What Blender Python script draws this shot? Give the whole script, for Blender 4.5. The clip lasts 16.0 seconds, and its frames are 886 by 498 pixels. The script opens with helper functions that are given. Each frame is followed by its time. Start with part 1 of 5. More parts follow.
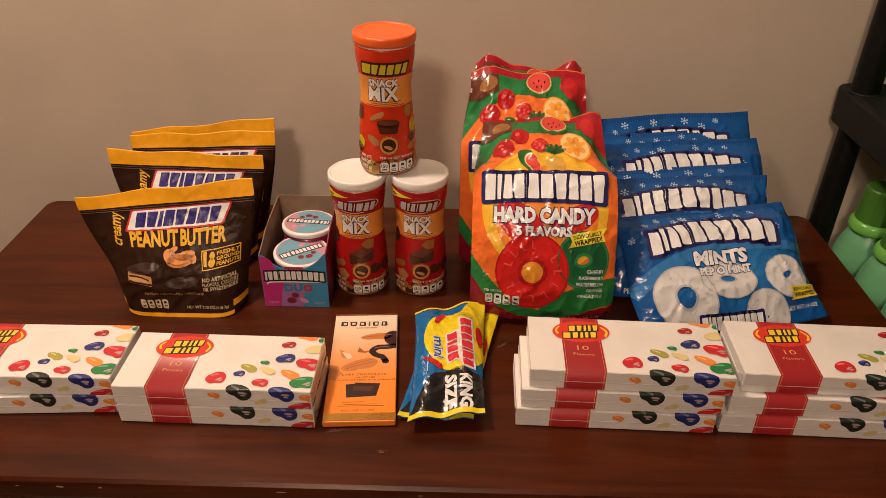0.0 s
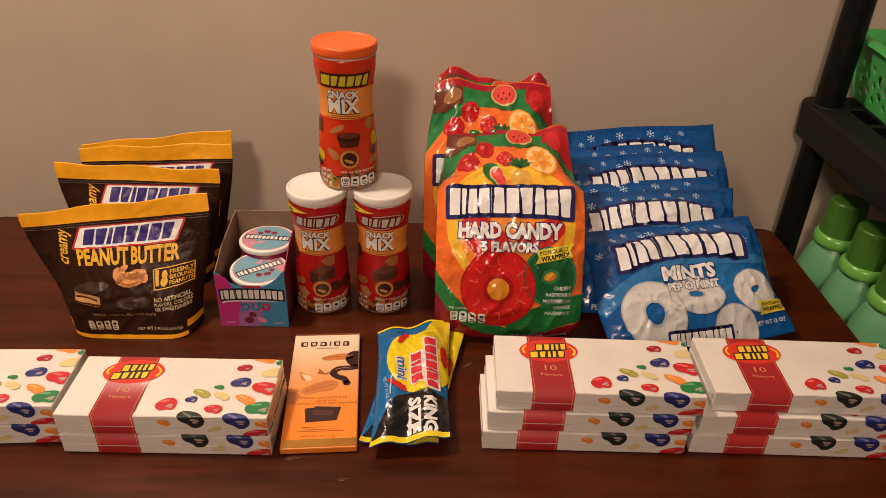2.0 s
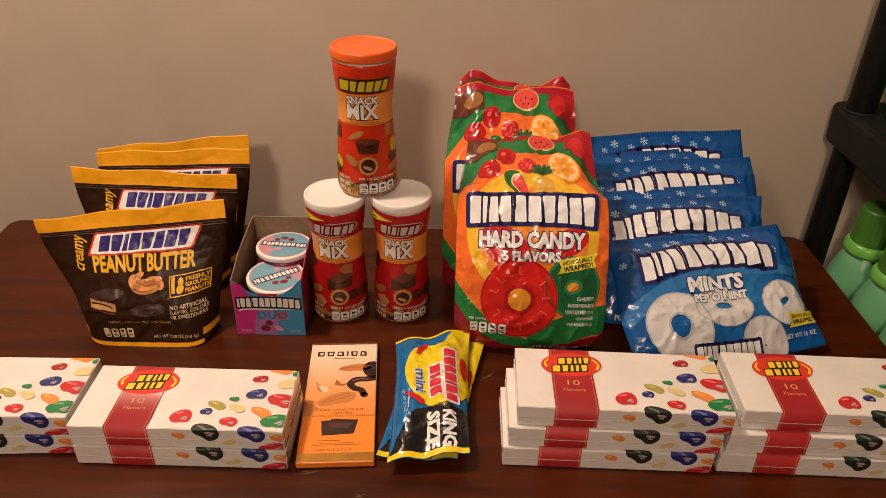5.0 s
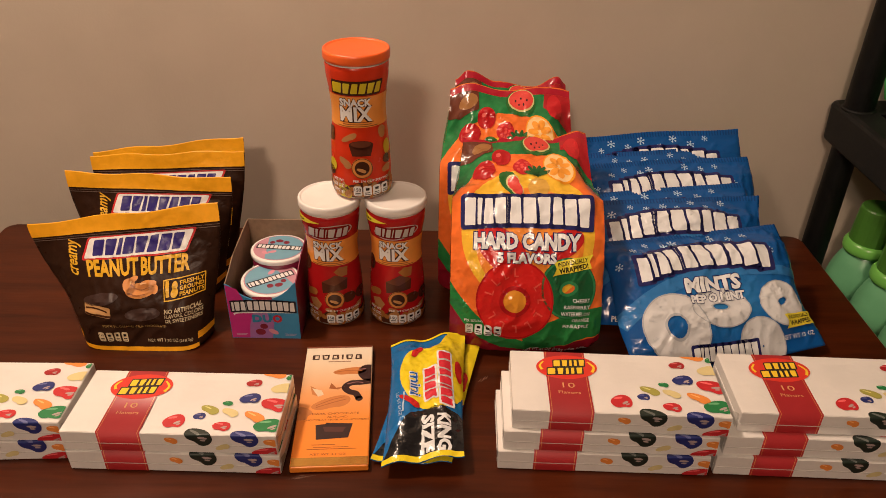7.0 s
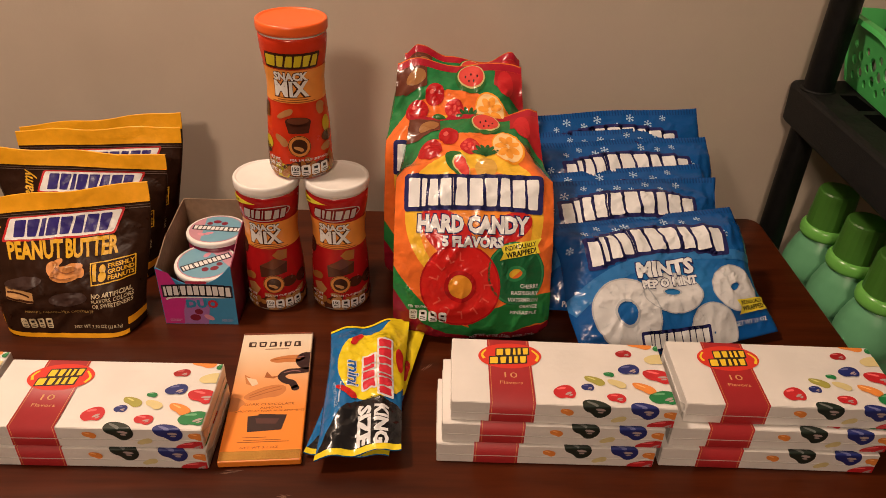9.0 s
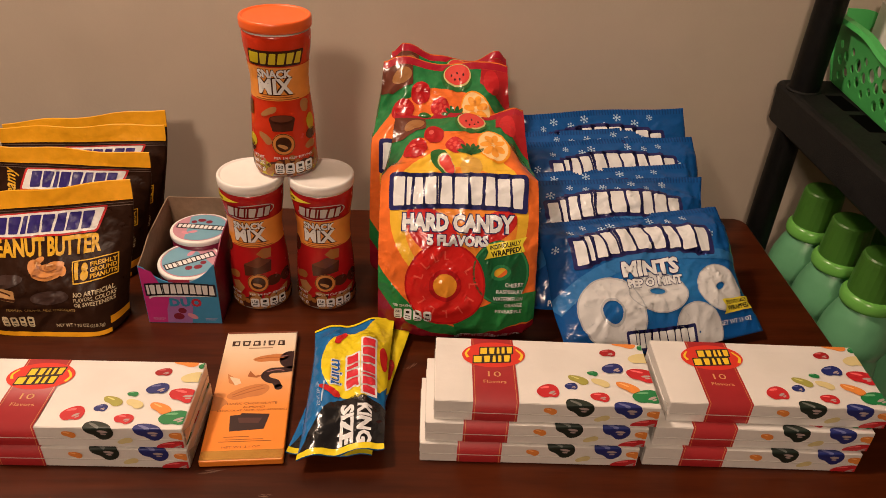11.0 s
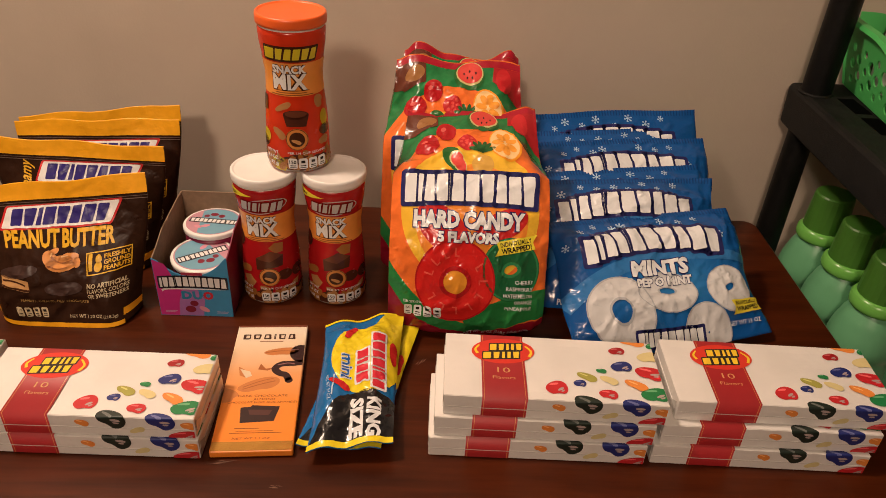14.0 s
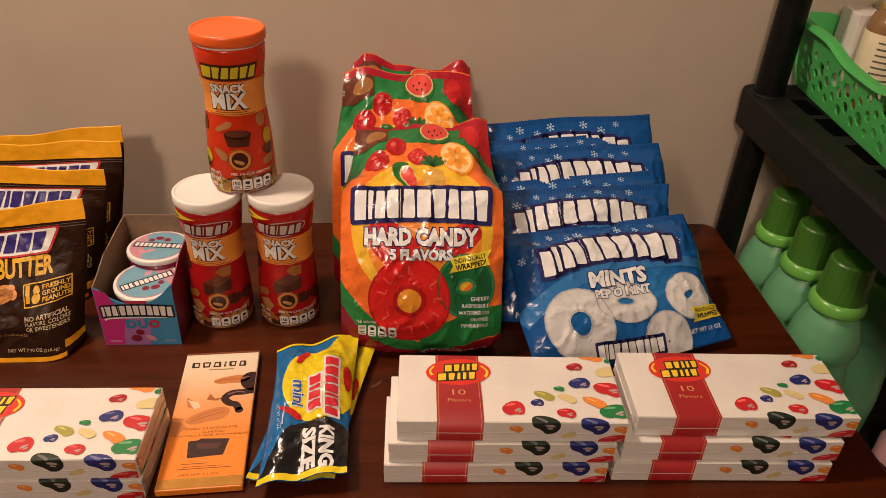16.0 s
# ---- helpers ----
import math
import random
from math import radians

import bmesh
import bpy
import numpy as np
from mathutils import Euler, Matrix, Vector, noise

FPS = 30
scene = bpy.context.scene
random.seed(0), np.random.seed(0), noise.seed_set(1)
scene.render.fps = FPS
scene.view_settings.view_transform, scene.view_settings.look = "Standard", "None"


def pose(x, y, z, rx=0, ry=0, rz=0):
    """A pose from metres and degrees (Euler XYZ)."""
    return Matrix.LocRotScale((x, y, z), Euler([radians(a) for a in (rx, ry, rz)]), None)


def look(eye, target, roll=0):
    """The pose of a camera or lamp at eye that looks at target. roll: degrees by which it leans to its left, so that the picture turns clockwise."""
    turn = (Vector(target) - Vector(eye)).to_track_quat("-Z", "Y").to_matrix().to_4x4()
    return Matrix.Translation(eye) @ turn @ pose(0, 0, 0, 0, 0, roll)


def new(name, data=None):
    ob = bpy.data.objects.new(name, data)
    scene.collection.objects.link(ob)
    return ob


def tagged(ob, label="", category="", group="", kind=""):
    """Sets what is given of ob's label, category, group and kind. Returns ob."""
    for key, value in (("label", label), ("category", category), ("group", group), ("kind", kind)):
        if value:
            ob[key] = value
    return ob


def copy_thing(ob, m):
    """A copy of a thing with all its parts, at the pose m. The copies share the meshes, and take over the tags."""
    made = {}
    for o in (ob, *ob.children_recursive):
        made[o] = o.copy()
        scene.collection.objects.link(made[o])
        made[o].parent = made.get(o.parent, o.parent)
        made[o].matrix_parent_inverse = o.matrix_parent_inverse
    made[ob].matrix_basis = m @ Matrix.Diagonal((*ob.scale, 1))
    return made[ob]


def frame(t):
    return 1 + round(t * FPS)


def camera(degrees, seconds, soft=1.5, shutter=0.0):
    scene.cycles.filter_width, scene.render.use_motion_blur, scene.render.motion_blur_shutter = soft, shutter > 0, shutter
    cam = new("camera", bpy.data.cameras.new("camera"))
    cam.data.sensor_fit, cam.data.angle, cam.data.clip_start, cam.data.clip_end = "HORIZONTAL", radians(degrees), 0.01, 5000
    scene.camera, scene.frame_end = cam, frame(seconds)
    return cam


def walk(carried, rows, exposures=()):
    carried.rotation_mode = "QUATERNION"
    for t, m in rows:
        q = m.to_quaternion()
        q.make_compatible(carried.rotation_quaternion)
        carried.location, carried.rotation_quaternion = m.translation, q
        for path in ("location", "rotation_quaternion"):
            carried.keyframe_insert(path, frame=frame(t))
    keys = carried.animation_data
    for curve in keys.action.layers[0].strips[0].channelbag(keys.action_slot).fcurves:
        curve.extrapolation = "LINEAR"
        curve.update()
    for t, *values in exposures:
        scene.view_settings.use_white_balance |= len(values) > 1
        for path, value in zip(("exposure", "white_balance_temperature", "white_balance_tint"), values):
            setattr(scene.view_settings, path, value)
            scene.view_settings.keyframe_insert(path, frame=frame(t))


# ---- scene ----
cam = camera(61.8, 16.0, soft=0.72)
PATH = [
    (0, (0.007, 0.031, 1.338), (-0.021, 1.719, 0.266), 0.7),
    (0.5, (0.016, 0.038, 1.34), (-0.002, 1.737, 0.285), 0.1),
    (1, (0.021, 0.049, 1.334), (0.045, 1.754, 0.288), 0.5),
    (1.5, (0.02, 0.054, 1.331), (0.076, 1.761, 0.29), 1.4),
    (2, (0.012, 0.058, 1.329), (0.07, 1.762, 0.284), 1.9),
    (2.5, (0.013, 0.068, 1.328), (0.069, 1.769, 0.278), 1.8),
    (3, (0.008, 0.075, 1.326), (0.062, 1.773, 0.271), 2.0),
    (3.5, (0.008, 0.078, 1.325), (0.05, 1.775, 0.267), 2.1),
    (4, (0.007, 0.08, 1.329), (0.035, 1.778, 0.273), 2.1),
    (6.5, (0.016, 0.082, 1.329), (0.015, 1.788, 0.286), 0.8),
    (7, (0.018, 0.086, 1.329), (0.023, 1.788, 0.28), 1.0),
    (7.5, (0.015, 0.087, 1.326), (0.025, 1.789, 0.275), 1.4),
    (8, (0.016, 0.096, 1.322), (0.033, 1.792, 0.263), 1.7),
    (8.5, (0.03, 0.104, 1.318), (0.071, 1.788, 0.24), 1.7),
    (9, (0.054, 0.12, 1.316), (0.128, 1.789, 0.217), 2.5),
    (9.2, (0.059, 0.122, 1.314), (0.139, 1.789, 0.211), 2.7),
    (11.5, (0.063, 0.12, 1.313), (0.158, 1.79, 0.216), 3.0),
    (12, (0.061, 0.116, 1.31), (0.15, 1.786, 0.212), 3.3),
    (12.5, (0.062, 0.114, 1.311), (0.144, 1.78, 0.207), 3.4),
    (13, (0.059, 0.114, 1.311), (0.135, 1.781, 0.209), 3.4),
    (13.5, (0.06, 0.115, 1.31), (0.134, 1.785, 0.213), 3.4),
    (14, (0.059, 0.114, 1.311), (0.133, 1.786, 0.217), 3.4),
    (14.5, (0.059, 0.113, 1.312), (0.132, 1.789, 0.224), 3.4),
    (15, (0.063, 0.116, 1.312), (0.141, 1.795, 0.226), 3.0),
    (15.5, (0.076, 0.129, 1.315), (0.182, 1.807, 0.231), 2.7),
    (16, (0.083, 0.14, 1.315), (0.227, 1.812, 0.228), 2.7),
]
walk(cam, [(t, look(eye, target, roll)) for t, eye, target, roll in PATH])

# ---- light ----
world = bpy.data.worlds.new("world")
world.use_nodes = True
world.node_tree.nodes["Background"].inputs[0].default_value = (1.0, 0.86, 0.7, 1)
world.node_tree.nodes["Background"].inputs[1].default_value = 0.01
scene.world = world
scene.view_settings.exposure = 0.0


def lamp(name, at, aim, size, watts, color):
    data = bpy.data.lights.new(name, "AREA")
    data.shape, data.size, data.energy, data.color = "DISK", size, watts, color
    ob = new(name, data)
    ob.matrix_world = look(at, aim)
    return ob


WARM = (1.0, 0.735, 0.55)
lamp("ceiling_lamp", (-0.72, 0.80, 2.36), (-0.05, 0.85, 0.75), 0.20, 24.5, WARM)
lamp("room_lamp", (-0.40, -1.35, 2.37), (0.0, 0.9, 0.9), 0.30, 28.5, WARM)

# ---- materials ----
MATS = {}


def mat(name, rgb, rough=0.5, metal=0.0, vary=0.06, scale=60.0, bump=0.0, bump_scale=300.0, coat=0.0, wear=0.0, transmit=0.0, spec=0.5, crease=0.0):
    if name in MATS:
        return MATS[name]
    m = bpy.data.materials.new(name)
    m.use_nodes = True
    nt = m.node_tree
    b = nt.nodes["Principled BSDF"]
    b.inputs["Roughness"].default_value, b.inputs["Metallic"].default_value = rough, metal
    b.inputs["Coat Weight"].default_value, b.inputs["Coat Roughness"].default_value = coat, 0.12
    b.inputs["Transmission Weight"].default_value = transmit
    b.inputs["Specular IOR Level"].default_value = spec
    tc = nt.nodes.new("ShaderNodeTexCoord")
    n1, n2 = nt.nodes.new("ShaderNodeTexNoise"), nt.nodes.new("ShaderNodeTexNoise")
    n1.inputs["Scale"].default_value, n1.inputs["Detail"].default_value = scale, 5
    n2.inputs["Scale"].default_value, n2.inputs["Detail"].default_value = scale * 0.13, 3
    add = nt.nodes.new("ShaderNodeMath")
    add.operation = "ADD"
    for n, i in ((n1, 0), (n2, 1)):
        nt.links.new(tc.outputs["Object"], n.inputs["Vector"])
        nt.links.new(n.outputs["Fac"], add.inputs[i])
    ramp = nt.nodes.new("ShaderNodeMapRange")
    ramp.inputs[1].default_value, ramp.inputs[2].default_value = 0.7, 1.3
    ramp.inputs[3].default_value, ramp.inputs[4].default_value = 1 - vary * 1.5, 1 + vary
    nt.links.new(add.outputs[0], ramp.inputs[0])
    mul = nt.nodes.new("ShaderNodeVectorMath")
    mul.operation = "SCALE"
    mul.inputs[0].default_value = rgb
    nt.links.new(ramp.outputs[0], mul.inputs["Scale"])
    nt.links.new(mul.outputs[0], b.inputs["Base Color"])
    if wear:
        r2 = nt.nodes.new("ShaderNodeMapRange")
        r2.inputs[1].default_value, r2.inputs[2].default_value = 0.7, 1.3
        r2.inputs[3].default_value, r2.inputs[4].default_value = max(rough - wear, 0.03), rough + wear
        nt.links.new(add.outputs[0], r2.inputs[0])
        nt.links.new(r2.outputs[0], b.inputs["Roughness"])
    if bump:
        n3 = nt.nodes.new("ShaderNodeTexNoise")
        n3.inputs["Scale"].default_value, n3.inputs["Detail"].default_value = bump_scale, 4
        bp = nt.nodes.new("ShaderNodeBump")
        bp.inputs["Strength"].default_value, bp.inputs["Distance"].default_value = bump, 0.002
        nt.links.new(tc.outputs["Object"], n3.inputs["Vector"])
        nt.links.new(n3.outputs["Fac"], bp.inputs["Height"])
        nt.links.new(bp.outputs[0], b.inputs["Normal"])
    if crease:
        n4, n5 = nt.nodes.new("ShaderNodeTexNoise"), nt.nodes.new("ShaderNodeTexNoise")
        n4.inputs["Scale"].default_value, n4.inputs["Detail"].default_value, n4.inputs["Distortion"].default_value = 21, 1.5, 1.1
        n5.inputs["Scale"].default_value, n5.inputs["Detail"].default_value, n5.inputs["Distortion"].default_value = 62, 1.0, 1.3
        folds = []
        for n in (n4, n5):
            off, ab = nt.nodes.new("ShaderNodeMath"), nt.nodes.new("ShaderNodeMath")
            off.operation, ab.operation = "SUBTRACT", "ABSOLUTE"
            off.inputs[1].default_value = 0.5
            nt.links.new(tc.outputs["Object"], n.inputs["Vector"])
            nt.links.new(n.outputs["Fac"], off.inputs[0])
            nt.links.new(off.outputs[0], ab.inputs[0])
            folds.append(ab)
        both = nt.nodes.new("ShaderNodeMath")
        both.operation = "MULTIPLY_ADD"
        both.inputs[1].default_value = 0.35
        nt.links.new(folds[1].outputs[0], both.inputs[0])
        nt.links.new(folds[0].outputs[0], both.inputs[2])
        bp = nt.nodes.new("ShaderNodeBump")
        bp.inputs["Strength"].default_value, bp.inputs["Distance"].default_value = crease, 0.008
        nt.links.new(both.outputs[0], bp.inputs["Height"])
        nt.links.new(bp.outputs[0], b.inputs["Normal"])
    MATS[name] = m
    return m


def gloss(name, rgb, vary=0.05):
    """Smooth glossy label."""
    return mat("gloss_" + name, rgb, rough=0.24, vary=vary, scale=90, wear=0.05, spec=0.42)


def film(name, rgb, vary=0.05):
    """Printed glossy plastic film."""
    return mat("film_" + name, rgb, rough=0.20, vary=vary, scale=90, wear=0.05, spec=0.45, crease=0.26)


def paper(name, rgb):
    """Ink on coated carton."""
    return mat("paper_" + name, rgb, rough=0.42, vary=0.04, scale=120, coat=0.15)


def wood_mat():
    m = bpy.data.materials.new("stained_wood")
    m.use_nodes = True
    nt = m.node_tree
    b = nt.nodes["Principled BSDF"]
    b.inputs["Specular IOR Level"].default_value = 0.25
    tc, mp = nt.nodes.new("ShaderNodeTexCoord"), nt.nodes.new("ShaderNodeMapping")
    mp.inputs["Scale"].default_value = (1.4, 16, 16)
    nt.links.new(tc.outputs["Object"], mp.inputs["Vector"])
    grain, blotch, fine = (nt.nodes.new("ShaderNodeTexNoise") for _ in range(3))
    grain.inputs["Scale"].default_value, grain.inputs["Detail"].default_value, grain.inputs["Distortion"].default_value = 3.0, 8, 0.6
    blotch.inputs["Scale"].default_value, blotch.inputs["Detail"].default_value = 4.0, 4
    fine.inputs["Scale"].default_value, fine.inputs["Detail"].default_value = 14.0, 6
    nt.links.new(mp.outputs[0], grain.inputs["Vector"])
    nt.links.new(mp.outputs[0], fine.inputs["Vector"])
    nt.links.new(tc.outputs["Object"], blotch.inputs["Vector"])
    mix = nt.nodes.new("ShaderNodeMath")
    mix.operation = "MULTIPLY_ADD"
    mix.inputs[1].default_value = 0.55
    nt.links.new(grain.outputs["Fac"], mix.inputs[0])
    m2 = nt.nodes.new("ShaderNodeMath")
    m2.operation = "MULTIPLY_ADD"
    m2.inputs[1].default_value = 0.25
    nt.links.new(blotch.outputs["Fac"], m2.inputs[0])
    m3 = nt.nodes.new("ShaderNodeMath")
    m3.operation = "MULTIPLY"
    m3.inputs[1].default_value = 0.2
    nt.links.new(fine.outputs["Fac"], m3.inputs[0])
    nt.links.new(m3.outputs[0], m2.inputs[2])
    nt.links.new(m2.outputs[0], mix.inputs[2])
    cr = nt.nodes.new("ShaderNodeValToRGB")
    cr.color_ramp.elements[0].position, cr.color_ramp.elements[0].color = 0.36, (0.031, 0.0054, 0.0012, 1)
    cr.color_ramp.elements[1].position, cr.color_ramp.elements[1].color = 0.66, (0.084, 0.0170, 0.0038, 1)
    nt.links.new(mix.outputs[0], cr.inputs[0])
    nt.links.new(cr.outputs[0], b.inputs["Base Color"])
    r = nt.nodes.new("ShaderNodeMapRange")
    r.inputs[3].default_value, r.inputs[4].default_value = 0.22, 0.40
    nt.links.new(blotch.outputs["Fac"], r.inputs[0])
    nt.links.new(r.outputs[0], b.inputs["Roughness"])
    bp = nt.nodes.new("ShaderNodeBump")
    bp.inputs["Strength"].default_value, bp.inputs["Distance"].default_value = 0.12, 0.001
    nt.links.new(fine.outputs["Fac"], bp.inputs["Height"])
    nt.links.new(bp.outputs[0], b.inputs["Normal"])
    return m


WOOD = wood_mat()
WALL = mat("wall_paint", (0.545, 0.463, 0.375), 0.75, vary=0.05, scale=9, bump=0.12, bump_scale=260)
CEIL = mat("ceiling_paint", (0.72, 0.69, 0.64), 0.9, vary=0.03, scale=8)
FLOOR = mat("carpet", (0.22, 0.17, 0.13), 0.95, vary=0.2, scale=200, bump=0.5)
BLACK = mat("black_plastic", (0.004, 0.004, 0.0038), 0.5, vary=0.25, scale=140, bump=0.25, bump_scale=600, wear=0.1, spec=0.2)
SHELF = mat("shelf_plastic", (0.0085, 0.0085, 0.008), 0.6, vary=0.3, scale=160, bump=0.35, bump_scale=700, wear=0.1, spec=0.22)
SLOT_SHADE = mat("slot_shade", (0.0012, 0.0012, 0.0012), 0.9, spec=0.02)

# ---- mesh helpers ----


def part(name, bm, material, parent, label="", smooth=True):
    me = bpy.data.meshes.new(name)
    bm.to_mesh(me)
    bm.free()
    me.materials.append(material)
    if smooth:
        me.shade_smooth()
    ob = new(name, me)
    if parent is not None:
        ob.parent = parent
    if label:
        ob["label"] = label
    return ob


def thing(name, label, category, group="", kind=""):
    return tagged(new(name), label, category, group, kind)


def box_bm(x0, x1, y0, y1, z0, z1, bevel=0.0, seg=2, bm=None):
    b2 = bmesh.new()
    bmesh.ops.create_cube(b2, size=1)
    for v in b2.verts:
        v.co = ((x0 + x1) / 2 + v.co.x * (x1 - x0), (y0 + y1) / 2 + v.co.y * (y1 - y0), (z0 + z1) / 2 + v.co.z * (z1 - z0))
    if bevel:
        bmesh.ops.bevel(b2, geom=b2.edges[:], offset=bevel, segments=seg, affect="EDGES", profile=0.5)
    if bm is None:
        return b2
    me = bpy.data.meshes.new("tmp")
    b2.to_mesh(me)
    b2.free()
    bm.from_mesh(me)
    bpy.data.meshes.remove(me)
    return bm


def lathe_bm(profile, n=48, cx=0.0, cy=0.0, wobble=None):
    bm = bmesh.new()
    rings = []
    for r, z in profile:
        ring = []
        for i in range(n):
            a = 2 * math.pi * i / n
            rr = r * (wobble(a, z) if wobble else 1)
            ring.append(bm.verts.new((cx + rr * math.cos(a), cy + rr * math.sin(a), z)))
        rings.append(ring)
    for a, b in zip(rings, rings[1:]):
        for i in range(n):
            bm.faces.new((a[i], a[(i + 1) % n], b[(i + 1) % n], b[i]))
    bm.faces.new(rings[0][::-1])
    bm.faces.new(rings[-1])
    bmesh.ops.recalc_face_normals(bm, faces=bm.faces[:])
    return bm


class Sheet:
    """A surface on which prints lie: at(u, v) gives the place and the normal; cuts are the lines along which prints bend."""

    def __init__(self, at, us=(), vs=(), box=None, slope=None, lift=(0.00025, 0.00028)):
        self.at, self.us, self.vs, self.box, self.slope, self.lift = at, list(us), list(vs), box, slope, lift


FLAT = (0.0001, 0.00006)
LAID = {}
PIECE_OF = {"nutrition_line": "nutrition_box", "tag_text": "tag", "new_text": "new_tag", "badge_center": "badge", "badge_nut": "badge", "badge_text": "badge_frame",
            "melon_seed": "melon_rind", "melon_flesh": "melon_rind", "orange_pith": "orange_rind", "orange_segment": "orange_rind", "swirl_shade": "butter_swirl", "candy_layer": "candy_picture", "cup_top": "chocolate_cup",
            "wafer_top": "wafer", "square_facet": "chocolate_square", "drip_gleam": "chocolate_drip", "almond_grain": "almond", "bean_gleam": "printed_bean", "bean_mark": "printed_bean", "raspberry_drupelet": "raspberry",
            "pineapple_leaf": "pineapple", "red_candy_edge": "red_candy", "candy_emboss": "red_candy", "candy_center": "red_candy", "melon_edge": "melon_rind", "swirl_gleam": "butter_swirl", "green_candy_edge": "green_candy", "ring_shade": "mint_ring", "ring_emboss": "mint_ring",
            "ribbon_line": "ribbon", "count_text": "ribbon", "logo_edge": "logo_bean", "logo_shadow": "logo_bean", "script": "logo_bean", "logo_gap": "logo"}


def grid_sheet(P, u0, u1, v0, v1):
    """The front of a bag, split into the same triangles as its mesh."""
    nv, nu = P.shape[0] - 1, P.shape[1] - 1
    N = np.cross(np.gradient(P, axis=1), np.gradient(P, axis=0))
    N /= np.linalg.norm(N, axis=2, keepdims=True) + 1e-12

    def at(u, v):
        a = min(max((u - u0) / (u1 - u0), 0), 0.9999999) * nu
        b = min(max((v - v0) / (v1 - v0), 0), 0.9999999) * nv
        i, j = int(a), int(b)
        s, t = a - i, b - j
        if s >= t:
            k = ((1 - s, j, i), (s - t, j, i + 1), (t, j + 1, i + 1))
        else:
            k = ((1 - t, j, i), (t - s, j + 1, i), (s, j + 1, i + 1))
        return sum(w * P[y, x] for w, y, x in k), sum(w * N[y, x] for w, y, x in k)

    return Sheet(at, [u0 + (u1 - u0) * i / nu for i in range(1, nu)], [v0 + (v1 - v0) * j / nv for j in range(1, nv)], (u0, u1, v0, v1),
                 lambda u, v: (u - u0) / (u1 - u0) * nu - (v - v0) / (v1 - v0) * nv)


def clip_poly(poly, axis, c, keep_low):
    out = []
    for a, b in zip(poly, poly[1:] + poly[:1]):
        da, db = a[axis] - c, b[axis] - c
        if not keep_low:
            da, db = -da, -db
        if da <= 0:
            out.append(a)
        if (da < 0 < db) or (db < 0 < da):
            t = da / (da - db)
            out.append(tuple(x + (y - x) * t for x, y in zip(a, b)))
    return out


def cut_by(polys, axis, lines):
    out = []
    for p in polys:
        lo, hi = min(q[axis] for q in p), max(q[axis] for q in p)
        rest = p
        for c in lines if lines is not None else range(math.floor(lo) + 1, math.ceil(hi)):
            if lo < c < hi and len(rest) > 2:
                low = clip_poly(rest, axis, c, True)
                if len(low) > 2:
                    out.append(low)
                rest = clip_poly(rest, axis, c, False)
        if len(rest) > 2:
            out.append(rest)
    return out


def tris(poly):
    """Triangles of a simple polygon."""
    from mathutils.geometry import tessellate_polygon
    return [[poly[i] for i in t] for t in tessellate_polygon([[Vector((x, y, 0)) for x, y in poly]])]


def ink(name, shapes, material, parent, sheet, layer=1, label=""):
    """Print of flat shapes (polygons in the sheet's own metres) laid on a sheet."""
    flat = []
    for s in shapes:
        flat += [s] if len(s) == 3 else tris(s)
    if sheet.box:
        u0, u1, v0, v1 = sheet.box
        for axis, c, low in ((0, u0, False), (0, u1, True), (1, v0, False), (1, v1, True)):
            flat = [q for q in (clip_poly(p, axis, c, low) for p in flat) if len(q) > 2]
    flat = cut_by(cut_by(flat, 0, sheet.us), 1, sheet.vs)
    if sheet.slope:
        flat = cut_by([[(u, v, sheet.slope(u, v)) for u, v in p] for p in flat], 2, None)
    bm, seen = bmesh.new(), {}
    for p in flat:
        vs = []
        for q in p:
            k = (round(q[0], 6), round(q[1], 6))
            if k not in seen:
                place, n = sheet.at(q[0], q[1])
                seen[k] = bm.verts.new(place + n * (sheet.lift[0] + sheet.lift[1] * layer))
            if seen[k] not in vs:
                vs.append(seen[k])
        if len(vs) > 2:
            try:
                bm.faces.new(vs)
            except ValueError:
                pass
    if not bm.faces:
        bm.free()
        return None
    host = next((o for o in reversed(LAID.get(parent.name, [])) if o.name.split(".")[0] == PIECE_OF.get(name)), parent)
    ob = part(name, bm, material, host, label)
    LAID.setdefault(parent.name, []).append(ob)
    return ob


def inks(name, groups, material, parent, sheet, layer=1, label=""):
    """The same print several times, each a part of its own."""
    for g in groups:
        ink(name, g, material, parent, sheet, layer, label)


# ---- flat shapes ----


def turn(shapes, cx, cy, deg=0.0, sx=1.0, sy=None):
    c, s = math.cos(radians(deg)), math.sin(radians(deg))
    sy = sx if sy is None else sy
    return [[(cx + (x * sx) * c - (y * sy) * s, cy + (x * sx) * s + (y * sy) * c) for x, y in p] for p in shapes]


def oval(cx, cy, rx, ry=None, deg=0.0, n=28):
    ry = rx if ry is None else ry
    return turn([[(rx * math.cos(2 * math.pi * i / n), ry * math.sin(2 * math.pi * i / n)) for i in range(n)]], cx, cy, deg)


def ring(cx, cy, rx, ry, hx, hy, deg=0.0, n=36, ox=0.0, oy=0.0):
    out = []
    for i in range(n):
        a, b = 2 * math.pi * i / n, 2 * math.pi * (i + 1) / n
        out.append([(ox + hx * math.cos(a), oy + hy * math.sin(a)), (rx * math.cos(a), ry * math.sin(a)), (rx * math.cos(b), ry * math.sin(b)), (ox + hx * math.cos(b), oy + hy * math.sin(b))])
    return turn(out, cx, cy, deg)


